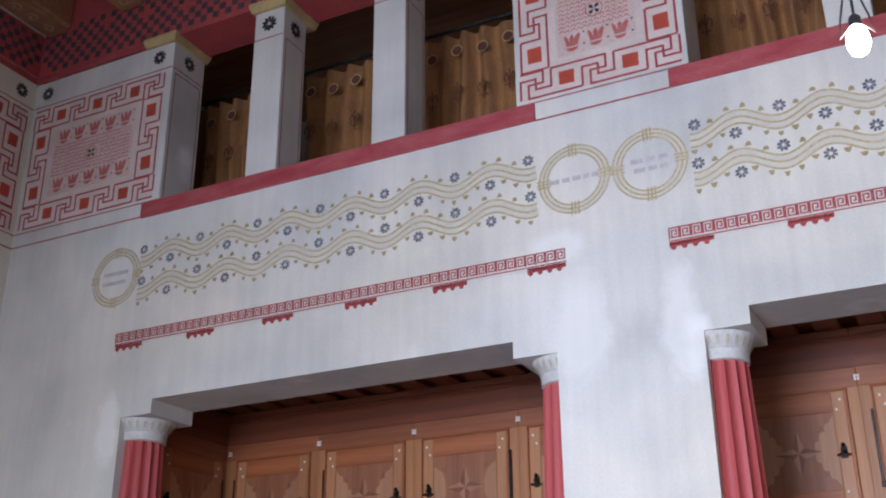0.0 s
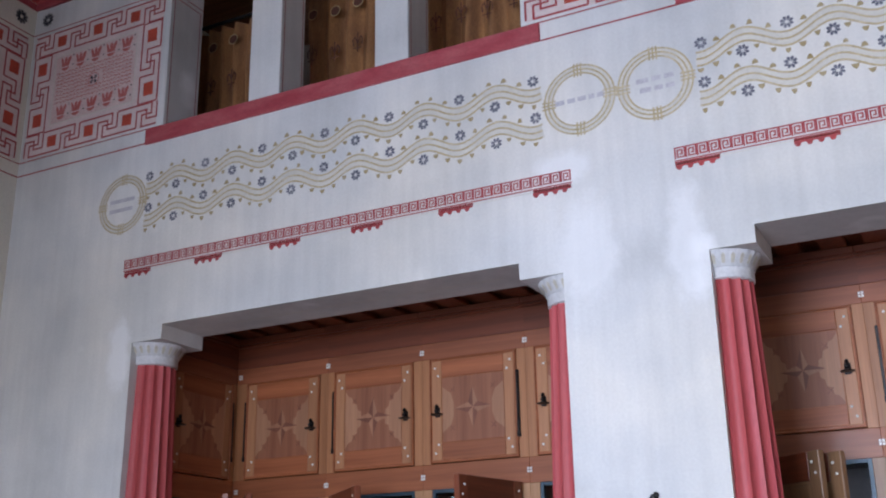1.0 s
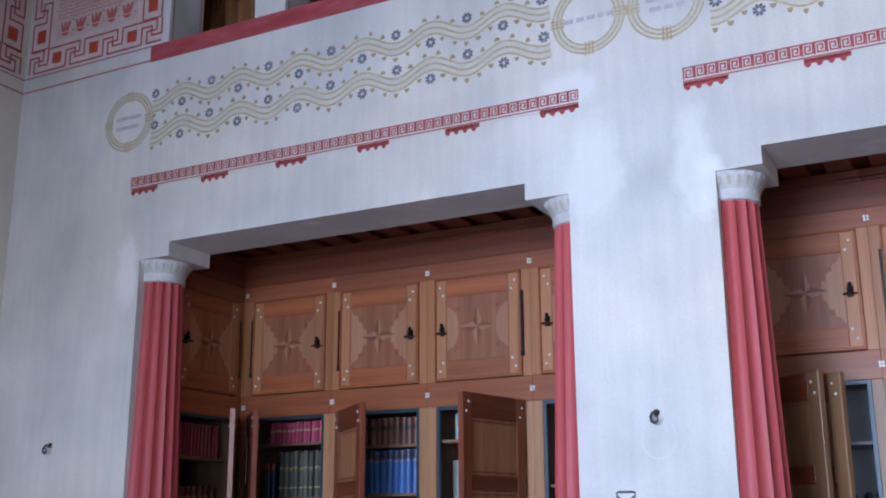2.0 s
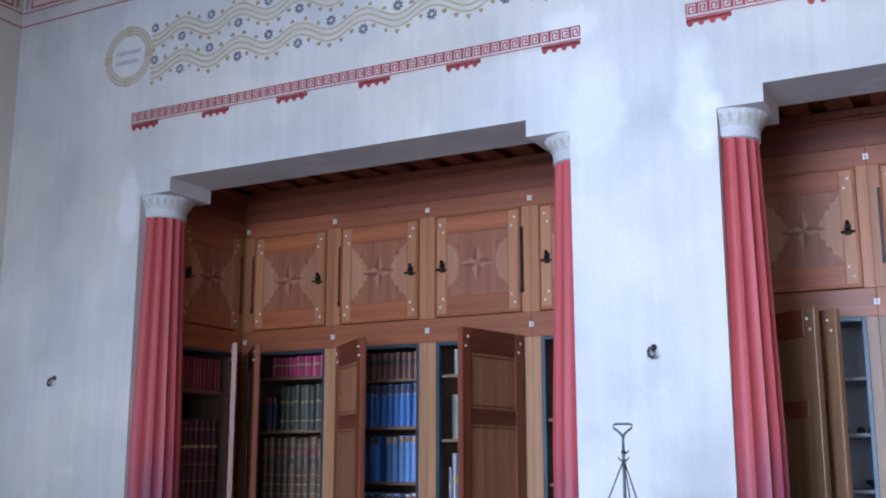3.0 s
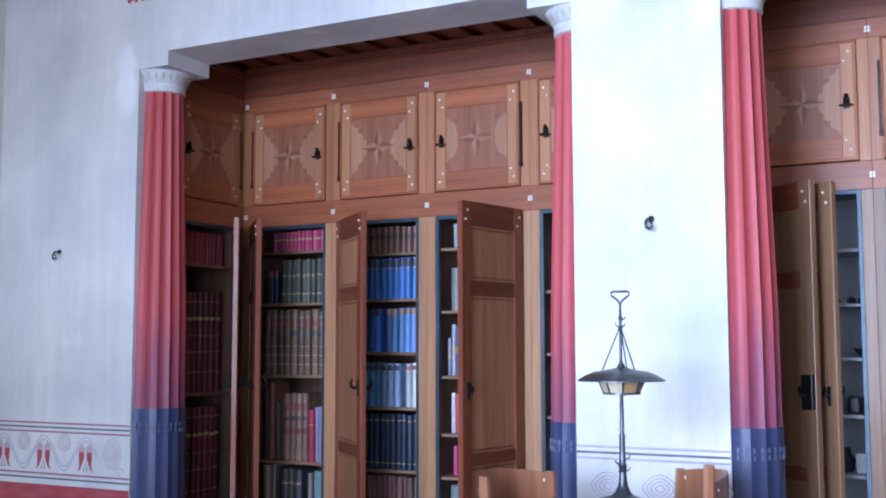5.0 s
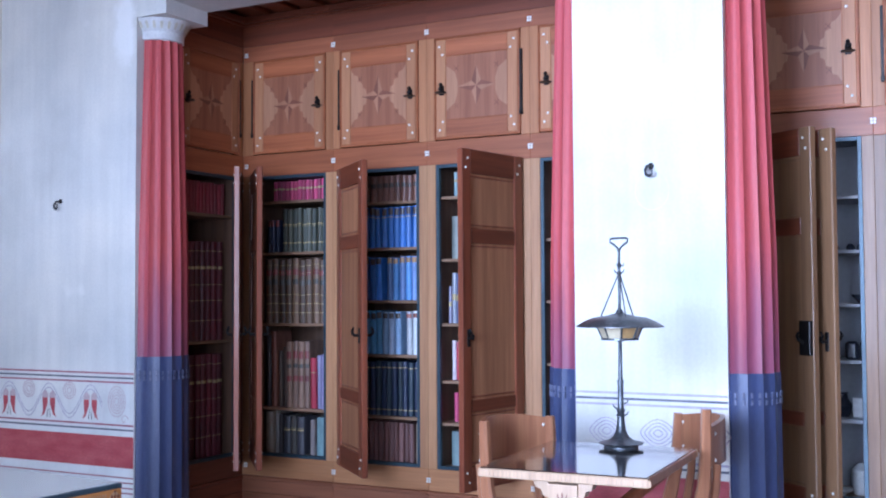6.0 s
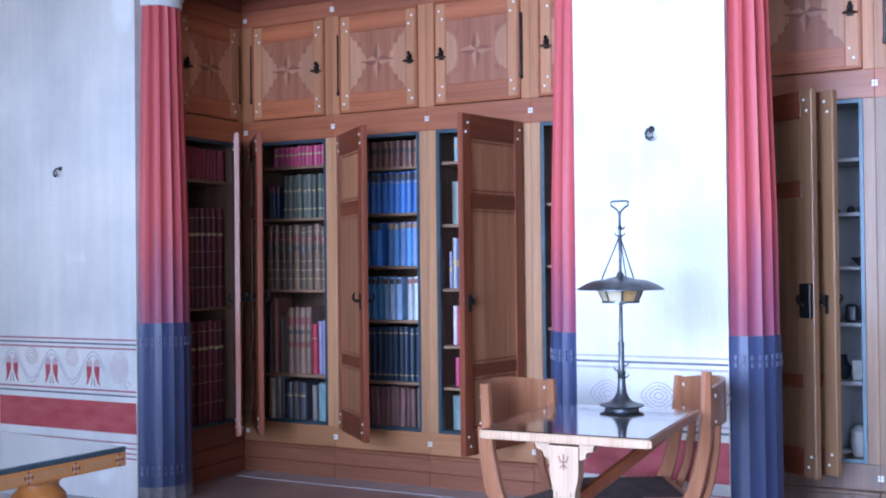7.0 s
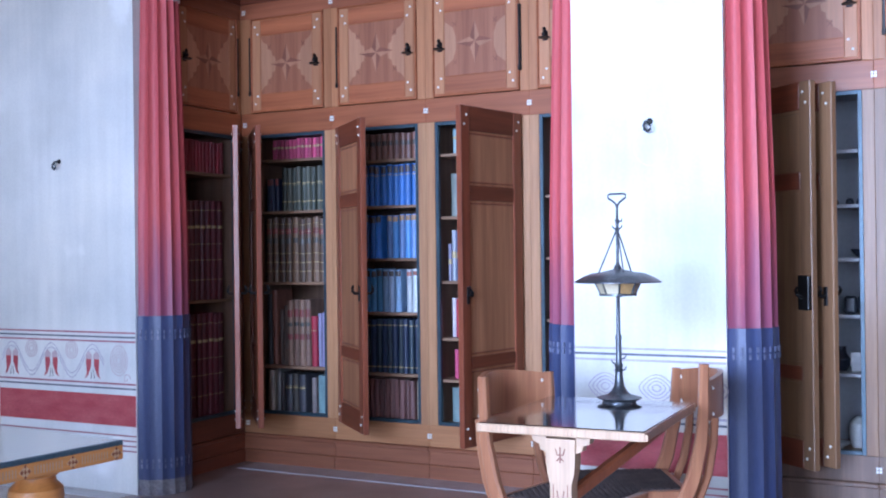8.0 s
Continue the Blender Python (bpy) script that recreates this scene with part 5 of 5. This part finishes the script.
find("carved_block", merge(box(g0 + 0.47, g0 + 0.53, FRONT + 0.10, FRONT + 0.16, 1.0, 1.09, 0.012), box(g0 + 0.535, g0 + 0.59, FRONT + 0.11, FRONT + 0.17, 1.0, 1.10, 0.015)), GLAZE, "dark carved stone block on a grey shelf", False)
find("label_card", moved(box(-0.045, 0.045, -0.003, 0.003, 0.0, 0.10, 0.001), pose(g0 + 0.54, FRONT + 0.16, 0.711, 14, 0, 0)), MARBLE, "white card leaning on a grey shelf", False)
find("jar", lathe([(0.03, 0.71), (0.045, 0.74), (0.05, 0.77), (0.03, 0.80), (0.026, 0.825), (0.034, 0.832)], 20, g0 + 0.44, FRONT + 0.18), GLAZE, "small dark jar on a grey shelf")
find("marble_head", lathe([(0.04, 0.328), (0.045, 0.34), (0.055, 0.40), (0.05, 0.45), (0.02, 0.48)], 16, g0 + 0.53, FRONT + 0.18), MARBLE, "small pale marble fragment on the cabinet floor")
find("dish", lathe([(0.03, 0.328), (0.025, 0.334), (0.06, 0.352), (0.062, 0.36)], 20, g0 + 0.43, FRONT + 0.12), MARBLE, "pale dish on the cabinet floor")


# ---- hooks on the wall ----
def hook(x, z):
    h = thing("wall_hook", "small blackened bronze swan-neck hook on the plaster wall", "hook", Matrix.Translation((x, 0, z)), "wall hooks")
    part("rosette_plate", moved(lathe([(0.014, 0.0), (0.014, 0.004), (0.006, 0.009)], 14), pose(0, 0, 0.022, 90, 0, 0)), IRON, h, smooth=True)
    pts = [(-0.006, 0.0, 0.022), (-0.013, -0.022, 0.020), (-0.017, -0.034, 0.002), (-0.013, -0.038, -0.016), (0.002, -0.040, -0.025), (0.015, -0.042, -0.016), (0.016, -0.043, -0.002), (0.004, -0.044, 0.004)]
    part("neck", tube(pts, [0.006, 0.006, 0.0065, 0.007, 0.007, 0.006, 0.005, 0.003], 8), BRONZE, h, smooth=True)
    return h


hook(0.512, 1.868)
hook(4.042, 1.864)
stain = Paint(lambda a, b, h: (a, -0.0011, b))
stain.line([(4.045 + 0.075 * math.cos(i * 0.2618), 1.78 + 0.085 * math.sin(i * 0.2618)) for i in range(24)], 0.006, True)
stain.done("ring_stain", FAINT, wall_north, "faint ring worn into the plaster under a hook")


# ---- table with its lamp ----
TX0, TX1, TY0, TY1, TZ = 3.822, 4.392, -1.318, -0.610, 0.768
tc = (TX0 + TX1) / 2
table = thing("side_table", "light wood trestle table with a black polished top and inlaid posts", "table", pose(tc, (TY0 + TY1) / 2, 0, 0, 0, 2.0))
hw, hd = (TX1 - TX0) / 2, (TY1 - TY0) / 2
part("tabletop", box(-hw + 0.006, hw - 0.006, -hd + 0.006, hd - 0.006, TZ - 0.022, TZ, 0.003), TABLE_TOP, table, "black mirror-polished top")
for y0 in (-hd, hd - 0.024):
    part("edge_band", box(-hw, hw, y0, y0 + 0.024, TZ - 0.032, TZ - 0.003, 0.003), BLOND, table, "pale carved edge")
for x0 in (-hw, hw - 0.024):
    part("edge_band", box(x0, x0 + 0.024, -hd + 0.024, hd - 0.024, TZ - 0.032, TZ - 0.003, 0.003), CHAIR_WOOD, table, "walnut side edge")
nt = [moved(box(-0.004, 0.004, -hd - 0.002, -hd + 0.002, TZ - 0.028, TZ - 0.008), Matrix.Translation((-hw + 0.012 + 0.0137 * i, 0, 0))) for i in range(42)]
NOTCH = wood("notch_wood", (0.50, 0.33, 0.20), (0.42, 0.26, 0.15))
tagged(part("edge_notching", merge(*nt), NOTCH, table, "row of small notches along the edge"), kind="stuff")
for s in (-1, 1):
    y, px = s * (hd - 0.05), 0.0 if s < 0 else -0.22
    pz = [(0.0, 0.060), (0.06, 0.060), (0.07, 0.036), (0.58, 0.036), (0.615, 0.045), (0.640, 0.048), (0.726, 0.050)]
    v = []
    for z, q in (pz if s < 0 else [(z, q * 0.6) for z, q in pz]):
        v += [(px - q, y - 0.03, z), (px + q, y - 0.03, z), (px + q, y + 0.03, z), (px - q, y + 0.03, z)]
    f = [(0, 1, 2, 3), tuple(4 * (len(pz) - 1) + i for i in range(4))] + [(4 * k + i, 4 * k + (i + 1) % 4, 4 * k + 4 + (i + 1) % 4, 4 * k + 4 + i) for k in range(len(pz) - 1) for i in range(4)]
    leg = part("post", (v, f), BLOND if s < 0 else DARK, table, "pale wood post with dark inlay" if s < 0 else "dark back post")
    if s < 0:
        inl = Paint(lambda a, b, h: (a, y - 0.03 - h, b))
        inl.line([(0, 0.65), (0, 0.70)], 0.005)
        inl.line([(-0.016, 0.695), (-0.010, 0.675), (0.010, 0.675), (0.016, 0.695)], 0.004)
        inl.line([(-0.012, 0.655), (0, 0.668), (0.012, 0.655)], 0.004)
        inl.line([(-0.024, 0.58), (-0.024, 0.30)], 0.003)
        inl.line([(0.024, 0.58), (0.024, 0.30)], 0.003)
        inl.line([(-0.012, 0.56), (0.0, 0.50), (0.012, 0.56)], 0.004)
        inl.done("inlay", INLAY_DARK, leg, "dark flower inlay")
    for q in (-1, 1):
        br = [(q * 0.05, TZ - 0.032), (q * 0.10, TZ - 0.032), (q * 0.095, TZ - 0.055), (q * 0.075, TZ - 0.062), (q * 0.07, TZ - 0.080), (q * 0.05, TZ - 0.088)]
        if s < 0:
            part("bracket", extrude_y(br if q > 0 else br[::-1], y - 0.022, y + 0.022), BLOND, table, "pale stepped bracket")
part("stretcher", plank([(0.0, -hd + 0.06, 0.52), (0.11, 0, 0.62), (0.21, hd - 0.10, 0.715)], 0.036, 0.042, (0.95, -0.31, 0)), DARK, table, "dark red brace rising to the back")
part("foot_bar", merge(box(-0.20, 0.20, -hd + 0.005, -hd + 0.095, 0.0, 0.05, 0.008), box(-0.20, 0.20, hd - 0.095, hd - 0.005, 0.0, 0.05, 0.008)), BLOND, table)

lx, ly = 4.121, -0.701
lamp = thing("table_lamp", "dark bronze lamp with wide shade and loop handle, on the table", "lamp", Matrix.Translation((lx, ly, TZ)) @ Matrix.Scale(0.965, 4))
part("base", lathe([(0.066, 0.0), (0.064, 0.006), (0.060, 0.008), (0.083, 0.015), (0.086, 0.019), (0.074, 0.022), (0.046, 0.030), (0.030, 0.043), (0.019, 0.066), (0.014, 0.105)], 40), BRONZE, lamp, "round stepped foot", True)
part("stem", lathe([(0.014, 0.10), (0.014, 0.118), (0.018, 0.122), (0.013, 0.130), (0.017, 0.142), (0.012, 0.152), (0.011, 0.20), (0.011, 0.24), (0.013, 0.252), (0.008, 0.262), (0.007, 0.40), (0.014, 0.415), (0.009, 0.43), (0.009, 0.44)], 16), BRONZE, lamp, smooth=True)
for s, z in ((1, 0.12), (-1, 0.145), (1, 0.165), (1, 0.405), (-1, 0.412)):
    part("stem_sprig", tube([(s * 0.010, 0, z), (s * 0.026, 0, z + 0.008), (s * 0.030, 0, z + 0.018)], [0.004, 0.003, 0.002], 6), BRONZE, lamp)
part("shade", lathe([(0.012, 0.523), (0.016, 0.511), (0.060, 0.500), (0.100, 0.495), (0.135, 0.481), (0.166, 0.462), (0.166, 0.459), (0.130, 0.461), (0.09, 0.457)], 48), BRONZE, lamp, "wide dark bronze shade", True)
for k in range(8):
    a0, a1 = (k - 0.5) * math.pi / 4 - math.pi / 2, (k + 0.5) * math.pi / 4 - math.pi / 2
    rt, rb, zt, zb = 0.086, 0.066, 0.459, 0.415
    v = [(rt * math.cos(a0), rt * math.sin(a0), zt), (rt * math.cos(a1), rt * math.sin(a1), zt), (rb * math.cos(a1), rb * math.sin(a1), zb), (rb * math.cos(a0), rb * math.sin(a0), zb)]
    v += [(x * 0.95, y * 0.95, z) for x, y, z in v]
    part("lantern_pane", (v, [(0, 1, 2, 3), (7, 6, 5, 4), (0, 4, 5, 1), (1, 5, 6, 2), (2, 6, 7, 3), (3, 7, 4, 0)]), HORN if k in (0, 7) else AMBER, lamp, "horn pane of the lantern")
    part("lantern_bar", tube([(rt * math.cos(a0), rt * math.sin(a0), zt), (rb * math.cos(a0), rb * math.sin(a0), zb)], 0.004, 6), BRONZE, lamp)
part("lantern_ring", lathe([(0.062, 0.409), (0.072, 0.409), (0.072, 0.417), (0.062, 0.417)], 24), BRONZE, lamp)
part("upper_stem", lathe([(0.012, 0.520), (0.006, 0.532), (0.006, 0.655), (0.010, 0.662), (0.006, 0.670), (0.0065, 0.690), (0.010, 0.697), (0.0055, 0.705), (0.005, 0.755)], 12), BRONZE, lamp, smooth=True)
loop = [(0.0, 0, 0.745), (0.006, 0, 0.762), (0.020, 0, 0.774), (0.035, 0, 0.784), (0.036, 0, 0.794), (0.028, 0, 0.799), (0.0, 0, 0.799), (-0.028, 0, 0.799), (-0.036, 0, 0.794), (-0.035, 0, 0.784), (-0.020, 0, 0.774), (-0.006, 0, 0.762), (0.0, 0, 0.745)]
part("loop_handle", tube(loop, 0.0042, 8), BRONZE, lamp, "wire loop handle", True)
part("stay_hooks", merge(*[tube([(s * 0.005, 0, z), (s * 0.016, 0, z + 0.004), (s * 0.02, 0, z + 0.014)], [0.004, 0.003, 0.002], 6) for s, z in ((1, 0.665), (-1, 0.665), (1, 0.69))]), BRONZE, lamp)
for s, y in ((-0.082, 0.02), (0.040, -0.05), (0.035, 0.06)):
    part("stay", tube([(0.0, 0, 0.668), (s, y, 0.498)], 0.0028, 6), BRONZE, lamp, "thin stay from stem to shade")


# ---- chairs ----
def chair(m, label, near, H=0.850, horn=0.02):
    """A low-backed chair with crossing bent legs; it faces +x, its back at x = 0; y from -0.21 to 0.21."""
    c = thing("chair", label, "chair", m, "chairs at the side table")
    for s in (-1, 1):
        y = s * 0.215
        bend = [(0.000, H + (horn if s == near else 0.0)), (0.004, H - 0.10), (0.012, H - 0.22), (0.044, H - 0.36), (0.102, H - 0.50), (0.185, H - 0.62), (0.285, H - 0.73), (0.36, 0.06), (0.42, 0.0)]
        part("back_leg", plank([(x, y, z) for x, z in bend], 0.036, [0.034, 0.040, 0.048, 0.054, 0.056, 0.054, 0.048, 0.042, 0.040]), CHAIR_WOOD, c, "bent leg rising into the back", True)
        inner = [(-0.046, H - 0.145), (-0.040, H - 0.24), (-0.018, H - 0.36), (0.036, H - 0.50), (0.115, H - 0.62), (0.215, H - 0.73), (0.30, 0.06)]
        part("inner_rib", plank([(x, s * 0.180, z) for x, z in inner], 0.028, 0.030), CHAIR_WOOD, c, "slim inner rib", True)
        fr = [(0.44, 0.43), (0.42, 0.36), (0.35, 0.27), (0.24, 0.16), (0.12, 0.08), (0.02, 0.0)]
        part("front_leg", plank([(x, s * 0.185, z) for x, z in fr], 0.032, 0.040), CHAIR_WOOD, c, "bent front leg", True)
    n = 11
    for z0, z1 in ((H - 0.155, H - 0.008),):
        v, f = [], []
        for k in range(n):
            u = -1 + 2 * k / (n - 1)
            x, y = -0.115 * (1 - u * u) + 0.0, u * 0.215
            for dx in (-0.010, 0.010):
                for z in (z0, z1):
                    v.append((x + dx, y, z + (0.026 if z == z1 else 0.008) * (1 - u * u)))
        for k in range(n - 1):
            a, b = 4 * k, 4 * k + 4
            f += [(a, a + 1, b + 1, b), (a + 2, b + 2, b + 3, a + 3), (a + 1, a + 3, b + 3, b + 1), (a, b, b + 2, a + 2)]
        f += [(0, 2, 3, 1), (4 * n - 4, 4 * n - 3, 4 * n - 1, 4 * n - 2)]
        part("back_rail", (v, f), CHAIR_WOOD, c, "curved walnut back rail", True)
        for y in (-0.19, 0.19):
            for z in (z0 + 0.025, z1 - 0.025):
                for dx, rz in ((0.0, 90), (-0.024, -90)):
                    st = part("stud", stud_mesh, None, c)
                    st.matrix_local = pose(dx - 0.010 + (0.013 - 0.018 if dx == 0 else -0.004), y, z, 0, 90 if dx == 0 else -90, 0)
    for r in ((0.05, 0.46, -0.215, -0.185), (0.05, 0.46, 0.185, 0.215), (0.05, 0.08, -0.185, 0.185), (0.43, 0.46, -0.185, 0.185)):
        part("seat_rail", box(*r, 0.40, 0.435, 0.004), CHAIR_WOOD, c)
    st = []
    for i in range(23):
        x = 0.085 + 0.0152 * i
        st.append(tube([(x, -0.185 + 0.37 * j / 24, 0.432 + 0.0035 * (1 if (i + j) % 2 else -1)) for j in range(25)], 0.0072, 5))
    for j in range(24):
        y = -0.18 + 0.0156 * j
        st.append(tube([(0.08 + 0.35 * i / 23, y, 0.432 + 0.0035 * (-1 if (i + j) % 2 else 1)) for i in range(24)], 0.0066, 5))
    tagged(part("woven_seat", merge(*st), WEAVE, c, "dark woven cord seat"), kind="stuff")
    return c


chair(pose(3.725, -0.735, 0, 0, 0, -12), "honey walnut chair with curved studded back, drawn up to the table", -1)
chair(pose(4.295, -0.36, 0, 0, 0, 208.7), "honey walnut chair, curved back, dark woven seat, beside the table", 1, 0.845, 0.06)

# ---- large table near the west side ----
bx, by = 2.915, -1.985
big = thing("library_table", "large orange lemonwood table with inlaid edge and grey glass top", "table", pose(bx, by, 0, 0, 0, -5.0))
BW, BD = 1.25, 2.0
part("glass_top", box(-BW + 0.01, -0.01, -BD + 0.01, -0.01, 0.738, 0.752, 0.002), GREY_TOP, big, "grey top under glass")
part("glass_edge", merge(box(-BW, 0.0, -0.012, 0.0, 0.734, 0.750, 0.002), box(-0.012, 0.0, -BD, -0.012, 0.734, 0.750, 0.002)), STEEL_BLUE, big, "dark greenish glass edge")
part("apron", merge(box(-BW, 0.0, -0.035, 0.0, 0.690, 0.734, 0.003), box(-0.035, 0.0, -BD, -0.035, 0.690, 0.734, 0.003), box(-BW, -BW + 0.035, -BD, -0.035, 0.690, 0.734, 0.003)), ORANGE_WOOD, big, "orange apron with inlay")
part("under_board", box(-BW + 0.035, -0.035, -BD + 0.03, -0.035, 0.702, 0.734), ORANGE_WOOD, big)
tick = Paint(lambda a, b, h: (h, -a, b))
dia, dia2 = Paint(lambda a, b, h: (h, -a, b)), Paint(lambda a, b, h: (h + 0.001, -a, b))
stops = [0.03, 0.195, 0.36, 0.525, 0.69, 0.855]
a = 0.055
while a < 1.3:
    if min(abs(a - s) for s in stops) > 0.03:
        tick.rect(a - 0.0022, a + 0.0022, 0.700, 0.725)
    a += 0.0105
for s in stops:
    dia.poly([(s - 0.022, 0.712), (s, 0.693), (s + 0.022, 0.712), (s, 0.731)])
    for q, w in ((0.0, 0.006), (0.012, 0.006), (-0.012, 0.006)):
        dia2.poly([(s + q - w, 0.712), (s + q, 0.712 - w * 1.3), (s + q + w, 0.712), (s + q, 0.712 + w * 1.3)])
    for q in (0.0155, -0.0155):
        dia2.poly([(s - 0.005, 0.712 + q), (s, 0.712 + q - 0.006), (s + 0.005, 0.712 + q), (s, 0.712 + q + 0.006)])
tagged(tick.done("inlay_ticks", NOTCH, big, "row of pale inlaid ticks"), kind="stuff")
tagged(dia.done("inlay_diamond", NOTCH, big, "pale diamond inlay"), kind="stuff")
tagged(dia2.done("inlay_cross", DARK, big, "dark inlaid diamonds"), kind="stuff")
for x, y in ((-0.145, -0.215), (-0.165, -BD + 0.18), (-BW + 0.22, -0.22), (-BW + 0.22, -BD + 0.22)):
    part("leg", lathe([(0.05, 0.0), (0.05, 0.05), (0.035, 0.07), (0.042, 0.30), (0.052, 0.46), (0.072, 0.545), (0.083, 0.595), (0.080, 0.625), (0.060, 0.645), (0.058, 0.660), (0.068, 0.666), (0.070, 0.692)], 32, x, y), ORANGE_WOOD, big, "turned lemonwood leg", True)

# ---- hanging bulb ----
bulb_x, bulb_y, bulb_z = 5.213, -1.1, 3.46
pend = thing("pendant_lamp", "bare glowing bulb hanging on thin chains from the ceiling", "lamp", Matrix.Translation((bulb_x, bulb_y, bulb_z)))
GLOW = bpy.data.materials.new("lit_bulb")
GLOW.use_nodes = True
gb = GLOW.node_tree.nodes["Principled BSDF"]
gb.inputs["Emission Color"].default_value = (1.0, 0.97, 0.88, 1)
gb.inputs["Emission Strength"].default_value = 40.0
part("bulb", lathe([(0.010, -0.056), (0.028, -0.042), (0.038, -0.015), (0.037, 0.015), (0.028, 0.042), (0.018, 0.055)], 24), GLOW, pend, "glowing frosted bulb", True)
part("socket", lathe([(0.018, 0.05), (0.022, 0.06), (0.020, 0.09), (0.012, 0.10)], 16), BRONZE, pend, smooth=True)
for s in (-1, 1):
    part("chain", tube([(s * 0.020, 0, 0.06), (s * 0.055, 0, 0.02), (s * 0.045, 0, 0.09), (s * 0.012, 0, 0.24), (0.0, 0, 0.42)], 0.004, 6), BRONZE, pend)
part("rod", tube([(0, 0, 0.09), (0, 0, 6.06 - bulb_z)], 0.005, 8), BRONZE, pend)
